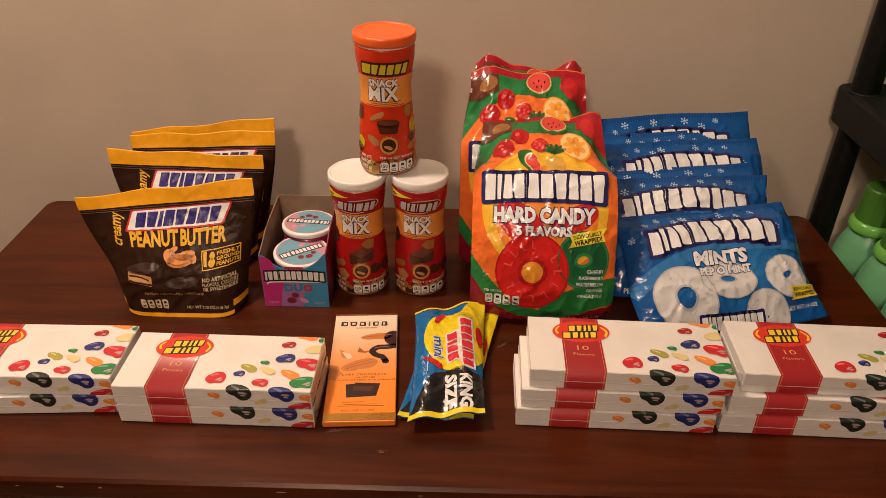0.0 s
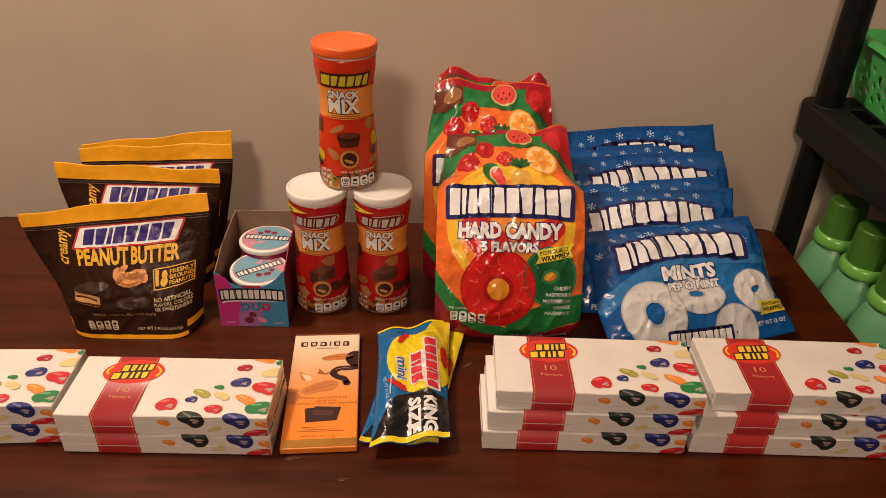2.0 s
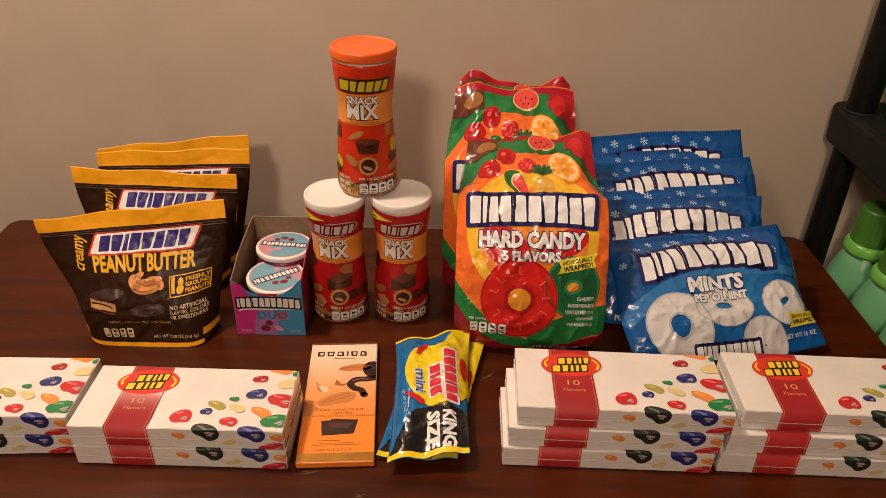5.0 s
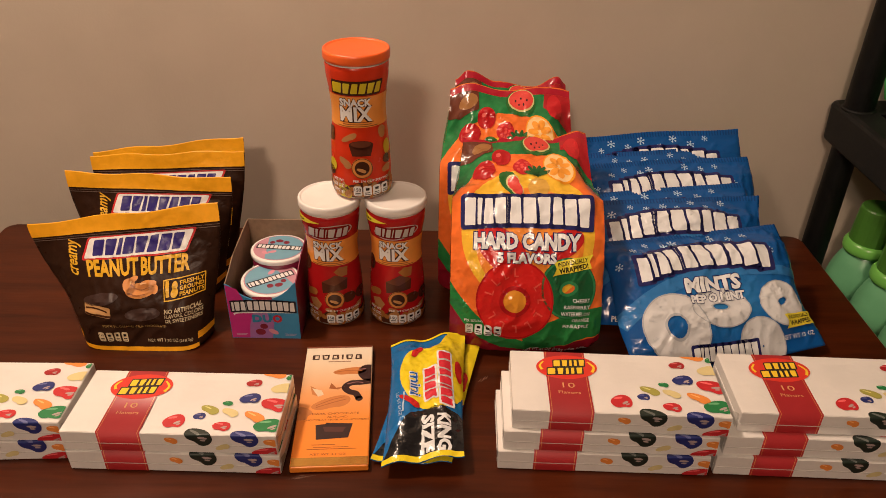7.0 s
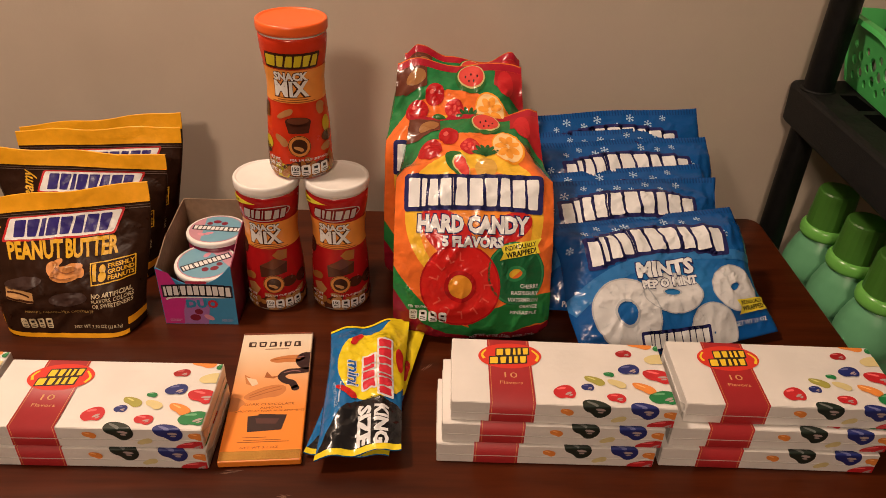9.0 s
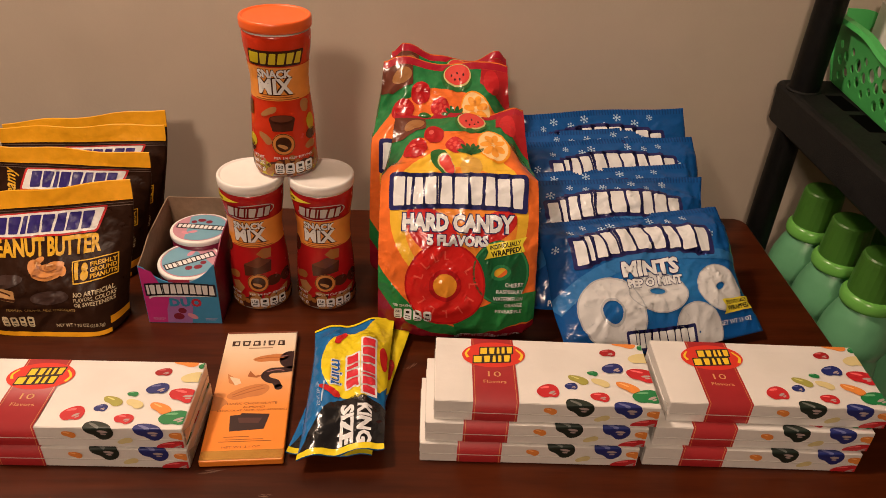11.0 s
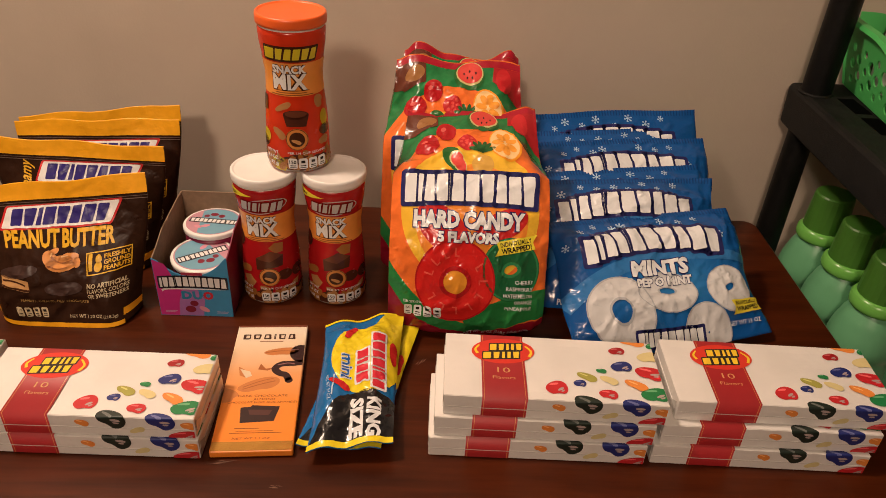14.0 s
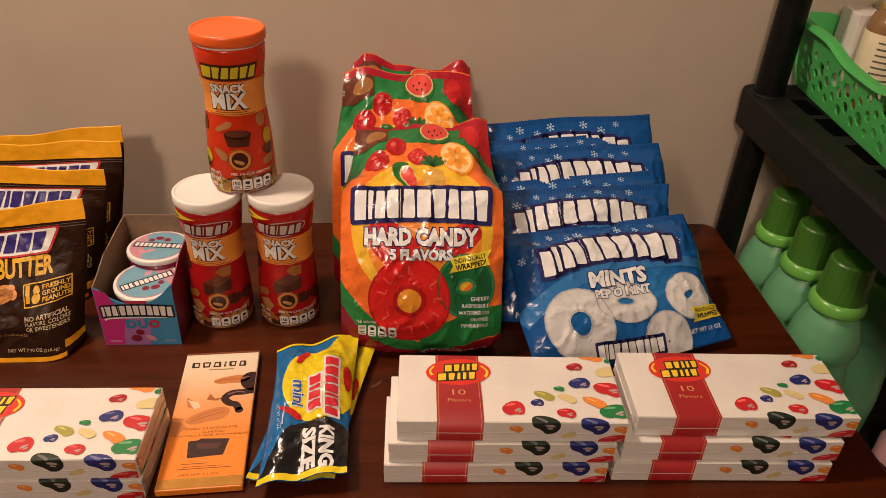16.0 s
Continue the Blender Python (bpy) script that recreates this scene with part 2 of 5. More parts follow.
def rect(x0, x1, y0, y1, deg=0.0):
    cx, cy = (x0 + x1) / 2, (y0 + y1) / 2
    return turn([[(x0 - cx, y0 - cy), (x1 - cx, y0 - cy), (x1 - cx, y1 - cy), (x0 - cx, y1 - cy)]], cx, cy, deg)


def round_rect(x0, x1, y0, y1, r, deg=0.0, lean=0.0):
    cx, cy, p = (x0 + x1) / 2, (y0 + y1) / 2, []
    for sx, sy, a0 in ((1, 1, 0), (-1, 1, 90), (-1, -1, 180), (1, -1, 270)):
        for k in range(5):
            a = radians(a0 + 22.5 * k)
            p.append((sx * ((x1 - x0) / 2 - r) + r * math.cos(a), sy * ((y1 - y0) / 2 - r) + r * math.sin(a)))
    p = [(x + lean * y, y) for x, y in p]
    return turn([p], cx, cy, deg)


def frame_shape(x0, x1, y0, y1, w, deg=0.0):
    cx, cy = (x0 + x1) / 2, (y0 + y1) / 2
    a, b = (x1 - x0) / 2, (y1 - y0) / 2
    s = [[(-a, -b), (a, -b), (a, -b + w), (-a, -b + w)], [(-a, b - w), (a, b - w), (a, b), (-a, b)],
         [(-a, -b + w), (-a + w, -b + w), (-a + w, b - w), (-a, b - w)], [(a - w, -b + w), (a, -b + w), (a, b - w), (a - w, b - w)]]
    return turn(s, cx, cy, deg)


def bean(cx, cy, w, h, deg=0.0, n=26):
    p = []
    for i in range(n):
        a = 2 * math.pi * i / n
        x, y = math.cos(a), math.sin(a)
        y = y * (0.92 + 0.16 * x) - 0.30 * math.exp(-((x + 0.05) / 0.42) ** 2) * (1 if y < 0 else 0) * -1 * abs(y)
        p.append((x * w / 2, (y + 0.10 * x * x) * h / 2))
    return turn([p], cx, cy, deg)


def band(points, width, taper=1.0):
    """A strip of the given width along a smooth line through points."""
    pts = []
    for k in range(len(points) - 1):
        p0, p1, p2, p3 = points[max(k - 1, 0)], points[k], points[k + 1], points[min(k + 2, len(points) - 1)]
        for j in range(8):
            t = j / 8
            pts.append(tuple(0.5 * (2 * p1[d] + (p2[d] - p0[d]) * t + (2 * p0[d] - 5 * p1[d] + 4 * p2[d] - p3[d]) * t * t + (3 * p1[d] - p0[d] - 3 * p2[d] + p3[d]) * t ** 3) for d in (0, 1)))
    pts.append(points[-1])
    out, prev = [], None
    for i, p in enumerate(pts):
        a, b = pts[max(i - 1, 0)], pts[min(i + 1, len(pts) - 1)]
        dx, dy = b[0] - a[0], b[1] - a[1]
        d = math.hypot(dx, dy) or 1
        w = width / 2 * (1 + (taper - 1) * i / (len(pts) - 1))
        side = ((p[0] - dy / d * w, p[1] + dx / d * w), (p[0] + dy / d * w, p[1] - dx / d * w))
        if prev:
            out.append([prev[0], prev[1], side[1], side[0]])
        prev = side
    return out


def words(text, cx, cy, height, width=None, bold=0.0, deg=0.0, arch=0.0, lean=0.0):
    """Lettering in the built-in font, centred at (cx, cy), scaled to a cap height and, if given, a width."""
    cu = bpy.data.curves.new("tmp", "FONT")
    cu.body, cu.size, cu.offset, cu.resolution_u = text, 1.0, bold, 2
    ob = bpy.data.objects.new("tmp", cu)
    scene.collection.objects.link(ob)
    me = bpy.data.meshes.new_from_object(ob.evaluated_get(bpy.context.evaluated_depsgraph_get()))
    co = [(v.co.x, v.co.y) for v in me.vertices]
    faces = [[co[i] for i in p.vertices] for p in me.polygons]
    bpy.data.objects.remove(ob)
    bpy.data.curves.remove(cu)
    bpy.data.meshes.remove(me)
    x0, x1 = min(c[0] for c in co), max(c[0] for c in co)
    k = height / 0.72
    kx = width / (x1 - x0) if width else k
    mid = (x0 + x1) / 2
    faces = [[((x - mid) * kx, (y - 0.36) * k) for x, y in p] for p in faces]
    if arch or lean:
        half = (x1 - x0) / 2 * kx
        faces = [[(x + lean * y, y + arch * (1 - (x / half) ** 2)) for x, y in p] for p in faces]
    return turn(faces, cx, cy, deg)


def blocks(widths, cx, cy, width, height, gap=0.12, arch=0.0, lean=0.0, grow=0.0, deg=0.0, flare=0.0):
    """A row of plain blocks that stands for a word mark."""
    total = sum(widths) + gap * (len(widths) - 1)
    k, x, out = width / total, -width / 2, []
    for i, w in enumerate(widths):
        a, b = x - grow, x + w * k + grow
        if w > 0:
            mid = (a + b) / 2
            up = arch * (1 - (2 * mid / width) ** 2)
            h = height / 2 * (1 + flare * (2 * mid / width) ** 2) + grow
            m, c, slant = (b - a) / 2, (a + b) / 2, (0.0, 0.22, -0.22)[i % 3]
            q = round_rect(-m, m, -h, h, min(0.22 * m, 0.2 * h))[0]
            p = [(c + px * (1 - abs(slant) / 2 + slant * py / h / 2), py) for px, py in q]
            if grow:
                p = round_rect(a, b, -h, h, min(0.15 * (b - a), 0.2 * h))[0]
            out.append([(px + lean * py, py + up) for px, py in p])
        x += (w + gap) * k
    return turn(out, cx, cy, deg)


def nutrition(x, y, w, h, n, gap):
    out, lines = [], []
    for i in range(n):
        a = x + i * (w + gap)
        out += round_rect(a, a + w, y, y + h, 0.25 * w)
        lines += rect(a + 0.2 * w, a + 0.8 * w, y + 0.28 * h, y + 0.36 * h) + rect(a + 0.15 * w, a + 0.85 * w, y + 0.12 * h, y + 0.18 * h)
        if i:
            lines += rect(a + 0.28 * w, a + 0.72 * w, y + 0.55 * h, y + 0.8 * h)
    return out, lines


def flake(cx, cy, r):
    out = oval(cx, cy, r * 0.22, n=8)
    for k in range(6):
        a = radians(60 * k + 12)
        out += turn(rect(0.15 * r, 0.8 * r, -0.09 * r, 0.09 * r), cx, cy, 60 * k + 12) + oval(cx + 0.82 * r * math.cos(a), cy + 0.82 * r * math.sin(a), 0.24 * r, n=8)
    return out


def satin(name, rgb, vary=0.08):
    """Printed film with a dull sheen."""
    return mat("satin_" + name, rgb, rough=0.36, vary=vary, scale=90, wear=0.08, spec=0.4, crease=0.10)


def printed(name, stops, centre, size):
    """Film printed with a soft glow: colours by the distance from a centre in the bag's own metres, blurred by noise."""
    m = film(name, stops[0][1])
    nt = m.node_tree
    b = nt.nodes["Principled BSDF"]
    tc, mp, ln, ns, mx, cr = (nt.nodes.new("ShaderNode" + k) for k in ("TexCoord", "Mapping", "VectorMath", "TexNoise", "Math", "ValToRGB"))
    mp.vector_type = "TEXTURE"
    mp.inputs["Location"].default_value, mp.inputs["Scale"].default_value = (centre[0], 0, centre[1]), (size[0], 1000, size[1])
    ln.operation = "LENGTH"
    ns.inputs["Scale"].default_value, ns.inputs["Detail"].default_value = 14, 3
    mx.operation = "MULTIPLY_ADD"
    mx.inputs[1].default_value = 0.35
    nt.links.new(tc.outputs["Object"], mp.inputs["Vector"])
    nt.links.new(mp.outputs[0], ln.inputs[0])
    nt.links.new(tc.outputs["Object"], ns.inputs["Vector"])
    nt.links.new(ns.outputs["Fac"], mx.inputs[0])
    nt.links.new(ln.outputs["Value"], mx.inputs[2])
    e = cr.color_ramp.elements
    e[0].position, e[0].color = stops[0][0], (*stops[0][1], 1)
    e[1].position, e[1].color = stops[-1][0], (*stops[-1][1], 1)
    for p, c in stops[1:-1]:
        e.new(p).color = (*c, 1)
    nt.links.new(mx.outputs[0], cr.inputs[0])
    nt.links.new(cr.outputs[0], b.inputs["Base Color"])
    return m


WHITE, NAVY, RED, YELLOW = film("white", (0.74, 0.76, 0.78)), film("navy", (0.02, 0.022, 0.11)), film("red", (0.52, 0.02, 0.02)), film("yellow", (0.80, 0.58, 0.03))
GREEN, ORANGE, MAROON, GOLD = film("green", (0.02, 0.20, 0.05)), film("orange", (0.80, 0.20, 0.03)), film("maroon", (0.22, 0.008, 0.02)), film("gold", (0.80, 0.33, 0.015))
INK, LEAF, BROWN, TAN = film("ink", (0.01, 0.01, 0.012)), film("leaf", (0.02, 0.11, 0.03)), film("brown", (0.055, 0.018, 0.008)), film("tan", (0.55, 0.28, 0.10))
GREY = film("grey", (0.35, 0.34, 0.34))

# ---- room ----
TOP = 0.75


def setting(name, bm, material, label, category):
    ob = part(name, bm, material, None, smooth=False)
    return tagged(ob, label, category, kind="structure")


setting("wall_north", box_bm(-2.2, 2.2, 1.135, 1.255, 0, 2.45), WALL, "plain beige painted wall behind the table", "wall")
setting("wall_south", box_bm(-2.2, 2.2, -4.72, -4.6, 0, 2.45), WALL, "plain beige painted wall", "wall")
setting("wall_west", box_bm(-2.32, -2.2, -4.72, 1.255, 0, 2.45), WALL, "plain beige painted wall", "wall")
setting("wall_east", box_bm(2.2, 2.32, -4.72, 1.255, 0, 2.45), WALL, "plain beige painted wall", "wall")
setting("floor", box_bm(-2.32, 2.32, -4.72, 1.255, -0.1, 0), FLOOR, "brown carpeted floor under the table", "floor")
setting("ceiling", box_bm(-2.32, 2.32, -4.72, 1.255, 2.45, 2.55), CEIL, "plain white ceiling", "ceiling")

# ---- table ----
table = thing("wooden_table", "dark reddish-brown stained wooden table with worn front edge", "table")
TX0, TX1, TY0, TY1 = -0.657, 0.577, 0.515, 1.084


def table_top():
    bm = bmesh.new()
    rad, n = 0.022, 6
    ring_pts = []
    for cx, cy, a0 in ((TX1 - rad, TY1 - rad, 0), (TX0 + rad, TY1 - rad, 90), (TX0 + rad, TY0 + rad, 180), (TX1 - rad, TY0 + rad, 270)):
        ring_pts += [(cx, cy, radians(a0 + 90 * k / n)) for k in range(n + 1)]
    loops = []
    for inset, z in ((0.030, 0.715), (0.008, 0.715), (0.004, 0.720), (0.0, 0.728), (0.0, 0.742), (0.0015, 0.747), (0.005, TOP)):
        loops.append([bm.verts.new((cx + (rad - inset) * math.cos(a), cy + (rad - inset) * math.sin(a), z)) for cx, cy, a in ring_pts])
    for a, b in zip(loops, loops[1:]):
        for i in range(len(a)):
            bm.faces.new((a[i], a[(i + 1) % len(a)], b[(i + 1) % len(b)], b[i]))
    bm.faces.new(loops[-1])
    bm.faces.new(loops[0][::-1])
    return bm


tt = part("tabletop", table_top(), WOOD, table, smooth=False)
part("apron", box_bm(TX0 + 0.04, TX1 - 0.04, TY0 + 0.045, TY0 + 0.065, 0.60, 0.715, 0.003), WOOD, table, smooth=False)
part("apron", box_bm(TX0 + 0.04, TX1 - 0.04, TY1 - 0.065, TY1 - 0.045, 0.60, 0.715, 0.003), WOOD, table, smooth=False)
for sx in (TX0 + 0.045, TX1 - 0.065):
    part("apron", box_bm(sx, sx + 0.02, TY0 + 0.07, TY1 - 0.07, 0.60, 0.715, 0.003), WOOD, table, smooth=False)
for lx in (TX0 + 0.03, TX1 - 0.085):
    for ly in (TY0 + 0.03, TY1 - 0.085):
        part("leg", box_bm(lx, lx + 0.055, ly, ly + 0.055, 0, 0.7145, 0.005), WOOD, table, smooth=False)
CHIP = mat("bare_wood", (0.42, 0.27, 0.17), 0.7, vary=0.2, scale=200)
rnd = random.Random(4)
for cx, w, h in ((-0.377, 0.010, 0.004), (-0.337, 0.004, 0.003), (-0.158, 0.012, 0.002), (-0.02, 0.007, 0.002), (-0.42, 0.005, 0.002), (0.10, 0.006, 0.002), (0.30, 0.009, 0.003)):
    bm = bmesh.new()
    pts = [(cx + w / 2 * math.cos(k * 0.785) * rnd.uniform(0.6, 1), 0.743 + h / 2 * math.sin(k * 0.785) * rnd.uniform(0.6, 1)) for k in range(8)]
    bm.faces.new([bm.verts.new((x, TY0 - 0.0006, z)) for x, z in pts])
    part("edge_chip", bm, CHIP, table, "pale chip in the stained edge")

for cx, cy, w, deg in ((-0.117, 0.589, 0.026, 6), (-0.062, 0.562, 0.014, -10), (0.070, 0.737, 0.016, 50)):
    bm = bmesh.new()
    for q in range(4):
        a = rnd.uniform(-0.3, 0.3) * w
        l, h = rnd.uniform(0.4, 0.8) * w, rnd.uniform(0.0007, 0.0014)
        p = turn([[(a - l / 2, q * 0.0010), (a, q * 0.0010 - h / 2), (a + l / 2, q * 0.0010 + h * 0.3), (a + 0.1 * l, q * 0.0010 + h / 2)]], cx, cy, deg)[0]
        bm.faces.new([bm.verts.new((x, y, TOP + 0.0003)) for x, y in p])
    part("scuff", bm, mat("scuff_mark", (0.15, 0.075, 0.045), 0.5, vary=0.3, scale=300), table, "pale scuff in the varnish")

# ---- shelf unit beside the table ----
rack = thing("plastic_shelf_unit", "black moulded plastic shelving unit with round posts", "shelf")


def shelf_slab(z0, z1):
    bm = bmesh.new()
    # sides lean in slightly towards the bottom
    rad, pts = 0.016, []
    x0, x1, y0, y1 = 0.581, 1.03, 0.25, 1.124
    for cx, cy, a0 in ((x1 - rad, y1 - rad, 0), (x0 + rad, y1 - rad, 90), (x0 + rad, y0 + rad, 180), (x1 - rad, y0 + rad, 270)):
        pts += [(cx, cy, radians(a0 + 18 * k)) for k in range(6)]
    loops = []
    for inset, z in ((0.018, z0), (0.004, z0), (0.001, z0 + 0.004), (-0.001, z1 - 0.006), (0.001, z1 - 0.002), (0.006, z1)):
        loops.append([bm.verts.new((cx + (rad - inset) * math.cos(a), cy + (rad - inset) * math.sin(a), z)) for cx, cy, a in pts])
    for a, b in zip(loops, loops[1:]):
        for i in range(len(a)):
            bm.faces.new((a[i], a[(i + 1) % len(a)], b[(i + 1) % len(b)], b[i]))
    bm.faces.new(loops[-1])
    bm.faces.new(loops[0][::-1])
    return bm


for z1 in (0.958, 0.50):
    part("shelf_board", shelf_slab(z1 - 0.058, z1), SHELF, rack, smooth=False)
# slot openings: flat near-black patches paint the shade, the board has no holes
for k in range(6):
    y1 = 1.060 - k * 0.066 - (0.0 if k < 2 else 0.012)
    for cx in (0.624, 0.70, 0.78, 0.86):
        part("slot", box_bm(cx, cx + 0.022, y1 - 0.052, y1, 0.9575, 0.9586), SLOT_SHADE, rack, "flat dark patch for the shade in a slot", smooth=False)
for px, py in ((0.604, 1.083), (0.604, 0.29), (1.0, 1.083), (1.0, 0.29)):
    for z0, z1 in ((0.0, 0.442), (0.50, 0.90), (0.958, 1.65)):
        part("post", lathe_bm([(0.020, z0), (0.020, z0 + 0.003), (0.0185, z1 - 0.003), (0.0185, z1)], 24, px, py), BLACK, rack)
    part("socket", lathe_bm([(0.023, 0.957), (0.023, 0.9588), (0.0205, 0.9600), (0.0195, 0.9602)], 24, px, py), SHELF, rack)

# ---- bags ----


def crumple(x, z, seed, a, fine=1.0):
    p = Vector((x * 22 * fine, z * 22 * fine, seed))
    big = noise.noise(p * 0.7)
    q = Vector((x * 34 * fine + 0.8 * big, z * 48 * fine + 1.5 * noise.noise(p + Vector((9, 3, 1))), seed + 7))
    ridge = (1 - abs(noise.noise(q))) ** 5
    r2 = (1 - abs(noise.noise(Vector((x * 70 * fine + z * 40 * fine, z * 45 * fine - x * 30 * fine, seed + 3))))) ** 6
    return a * (0.9 * big + 0.9 * ridge + 0.55 * r2 - 0.6)


def bag_grids(height, half, front, back, nu, nv, seed, amp, mask, mid=None, rise=None, fine=1.0):
    """Front and back grids of a bag: half width, depth before and behind the middle sheet, by u in -1..1 and v in 0..1."""
    F, B = np.zeros((nv + 1, nu + 1, 3)), np.zeros((nv + 1, nu + 1, 3))
    for j in range(nv + 1):
        v = j / nv
        for i in range(nu + 1):
            u = 2 * i / nu - 1
            mx, my = mid(u, v) if mid else (0.0, 0.0)
            x, z = u * half(v) + mx, v * height + (rise(u, v) if rise else 0.0)
            k = mask(u, v)
            F[j, i] = x, my - front(u, v) - k * crumple(x, z, seed, amp, fine), z
            B[j, i] = x, my + back(u, v) + k * crumple(x, z, seed + 31, amp, fine), z
    return F, B


def bag_bm(F, B):
    bm = bmesh.new()
    nv, nu = F.shape[0] - 1, F.shape[1] - 1
    f = [[bm.verts.new(F[j, i]) for i in range(nu + 1)] for j in range(nv + 1)]
    b = [[bm.verts.new(B[j, i]) for i in range(nu + 1)] for j in range(nv + 1)]
    for j in range(nv):
        for i in range(nu):
            bm.faces.new((f[j][i], f[j][i + 1], f[j + 1][i + 1]))
            bm.faces.new((f[j][i], f[j + 1][i + 1], f[j + 1][i]))
            bm.faces.new((b[j][i + 1], b[j][i], b[j + 1][i], b[j + 1][i + 1]))
        bm.faces.new((f[j][0], f[j + 1][0], b[j + 1][0], b[j][0]))
        bm.faces.new((f[j + 1][nu], f[j][nu], b[j][nu], b[j + 1][nu]))
    for i in range(nu):
        bm.faces.new((f[0][i + 1], f[0][i], b[0][i], b[0][i + 1]))
        bm.faces.new((f[nv][i], f[nv][i + 1], b[nv][i + 1], b[nv][i]))
    return bm


def smooth01(a, b, x):
    t = min(max((x - a) / (b - a), 0), 1)
    return t * t * (3 - 2 * t)


# -- brown stand-up pouches --
POUCH = mat("satin_dark_brown", (0.029, 0.0115, 0.0060), rough=0.34, vary=0.15, scale=90, wear=0.08, spec=0.11, crease=0.22)


def pouch(seed, skew, twist, lean, tip, half, H):
    """seed of the creases; skew, twist and lean of the top; tip: how far one top corner stands above the other; half: half the top's width."""
    t = thing("candy_pouch", "dark brown stand-up pouch of peanut butter candy with gold zip strip", "pouch", "candy pouches on the table")

    def front(u, v):
        return 0.0004 + 0.036 * (1 - abs(u) ** (3.0 + 6.0 * (1 - smooth01(0, 0.5, v)))) * (1 - smooth01(0.25, 0.92, v))

    F, B = bag_grids(H, lambda v: 0.080 + (half - 0.080) * smooth01(-0.05, 0.98, v), front, front, 52, 48, seed, 0.0022,
                     lambda u, v: (0.25 + 0.75 * (1 - smooth01(0.78, 0.86, v))) * (1 - 0.8 * abs(u) ** 6) * smooth01(0, 0.12, v),
                     mid=lambda u, v: (skew * v, lean * v + twist * (v - 0.5) * u + 0.0015 * math.sin(5 * u + seed) * smooth01(0.8, 1, v)),
                     rise=lambda u, v: tip * u * v * v + 0.005 * abs(u) ** 4 * (1 - smooth01(0, 0.12, v)) + 0.0012 * math.sin(7 * u + seed) * smooth01(0.85, 1, v))
    part("body", bag_bm(F, B), POUCH, t)
    s = grid_sheet(F, -0.1, 0.1, 0.0, 0.166)
    ink("zip_strip", rect(-0.1, 0.1, 0.1455, 0.166), satin("gold", (0.88, 0.40, 0.012)), t, s, 1, "gold tear strip")
    edge = bmesh.new()
    rows = [[edge.verts.new(Vector(p) + Vector(d)) for p in g] for g, d in ((F[-1], (0, -0.0006, -0.0004)), (F[-1], (0, -0.0004, 0.0005)), (B[-1], (0, 0.0004, 0.0005)), (B[-1], (0, 0.0006, -0.0004)))]
    for a, b in zip(rows, rows[1:]):
        for i in range(len(a) - 1):
            edge.faces.new((a[i], a[i + 1], b[i + 1], b[i]))
    part("strip_edge", edge, satin("gold", (0.88, 0.40, 0.012)), t)
    # sheen on the zip ridges, painted as two paler brown lines
    ink("zip_sheen", rect(-0.1, 0.1, 0.1395, 0.1403) + rect(-0.1, 0.1, 0.1424, 0.1429), satin("brown_sheen", (0.16, 0.11, 0.09)), t, s, 1)
    ink("base_strip", rect(-0.085, 0.085, 0, 0.006), satin("gold", (0.88, 0.40, 0.012)), t, s, 1)
    inks("corner_mark", (rect(-0.1, -0.084, 0.012, 0.022), rect(0.084, 0.1, 0.012, 0.022)), satin("gold", (0.88, 0.40, 0.012)), t, s, 1)
    ink("logo_border", round_rect(-0.0475, 0.0700, 0.1135, 0.1405, 0.0025, lean=0.45, deg=1), satin("red", (0.55, 0.02, 0.02)), t, s, 1)
    ink("logo_panel", round_rect(-0.0450, 0.0675, 0.1153, 0.1387, 0.0020, lean=0.45, deg=1), satin("white", (0.78, 0.77, 0.75)), t, s, 2)
    ink("logo", blocks([1, 1.05, 0.45, 1, 1.05, 0.95, 1.05, 1], 0.0113, 0.1270, 0.098, 0.0185, gap=0.13, lean=0.30, deg=1), satin("purple", (0.028, 0.018, 0.16)), t, s, 3, "row of plain purple blocks on a white panel")
    ink("flavor_text", words("PEANUT", -0.0190, 0.1040, 0.0180, 0.0590, 0.04) + words("BUTTER", 0.0410, 0.1040, 0.0180, 0.0550, 0.04), satin("amber", (0.72, 0.40, 0.02)), t, s, 1, "amber lettering")
    ink("script_text", words("creamy", -0.0640, 0.1180, 0.0135, 0.0430, 0.02, deg=82, lean=0.25), satin("amber", (0.72, 0.40, 0.02)), t, s, 1)
    sw = oval(0.012, 0.0775, 0.0175, 0.0085, 6) + oval(-0.001, 0.0830, 0.0075, 0.0085, 25) + oval(0.004, 0.0900, 0.0062, 0.0030, 25) + oval(0.020, 0.0830, 0.0115, 0.0055, 12) + oval(0.029, 0.0785, 0.0045, 0.005)
    ink("butter_swirl", sw, satin("butter", (0.66, 0.27, 0.075)), t, s, 1, "swirl of peanut butter")
    ink("swirl_shade", band([(0.001, 0.0850), (0.006, 0.0800), (0.014, 0.0785), (0.024, 0.0815)], 0.0022, 0.3) + band([(-0.004, 0.0760), (0.006, 0.0725), (0.018, 0.0740)], 0.0018, 0.4), satin("butter_dark", (0.30, 0.10, 0.025)), t, s, 2)
    ink("swirl_gleam", band([(0.002, 0.0885), (0.0, 0.0840)], 0.0016, 0.5) + band([(0.012, 0.0845), (0.020, 0.0855)], 0.0016, 0.5), satin("butter_light", (0.80, 0.48, 0.22)), t, s, 2)
    ink("badge_frame", frame_shape(0.0400, 0.0880, 0.0655, 0.0885, 0.0012, 4), satin("amber", (0.72, 0.40, 0.02)), t, s, 1)
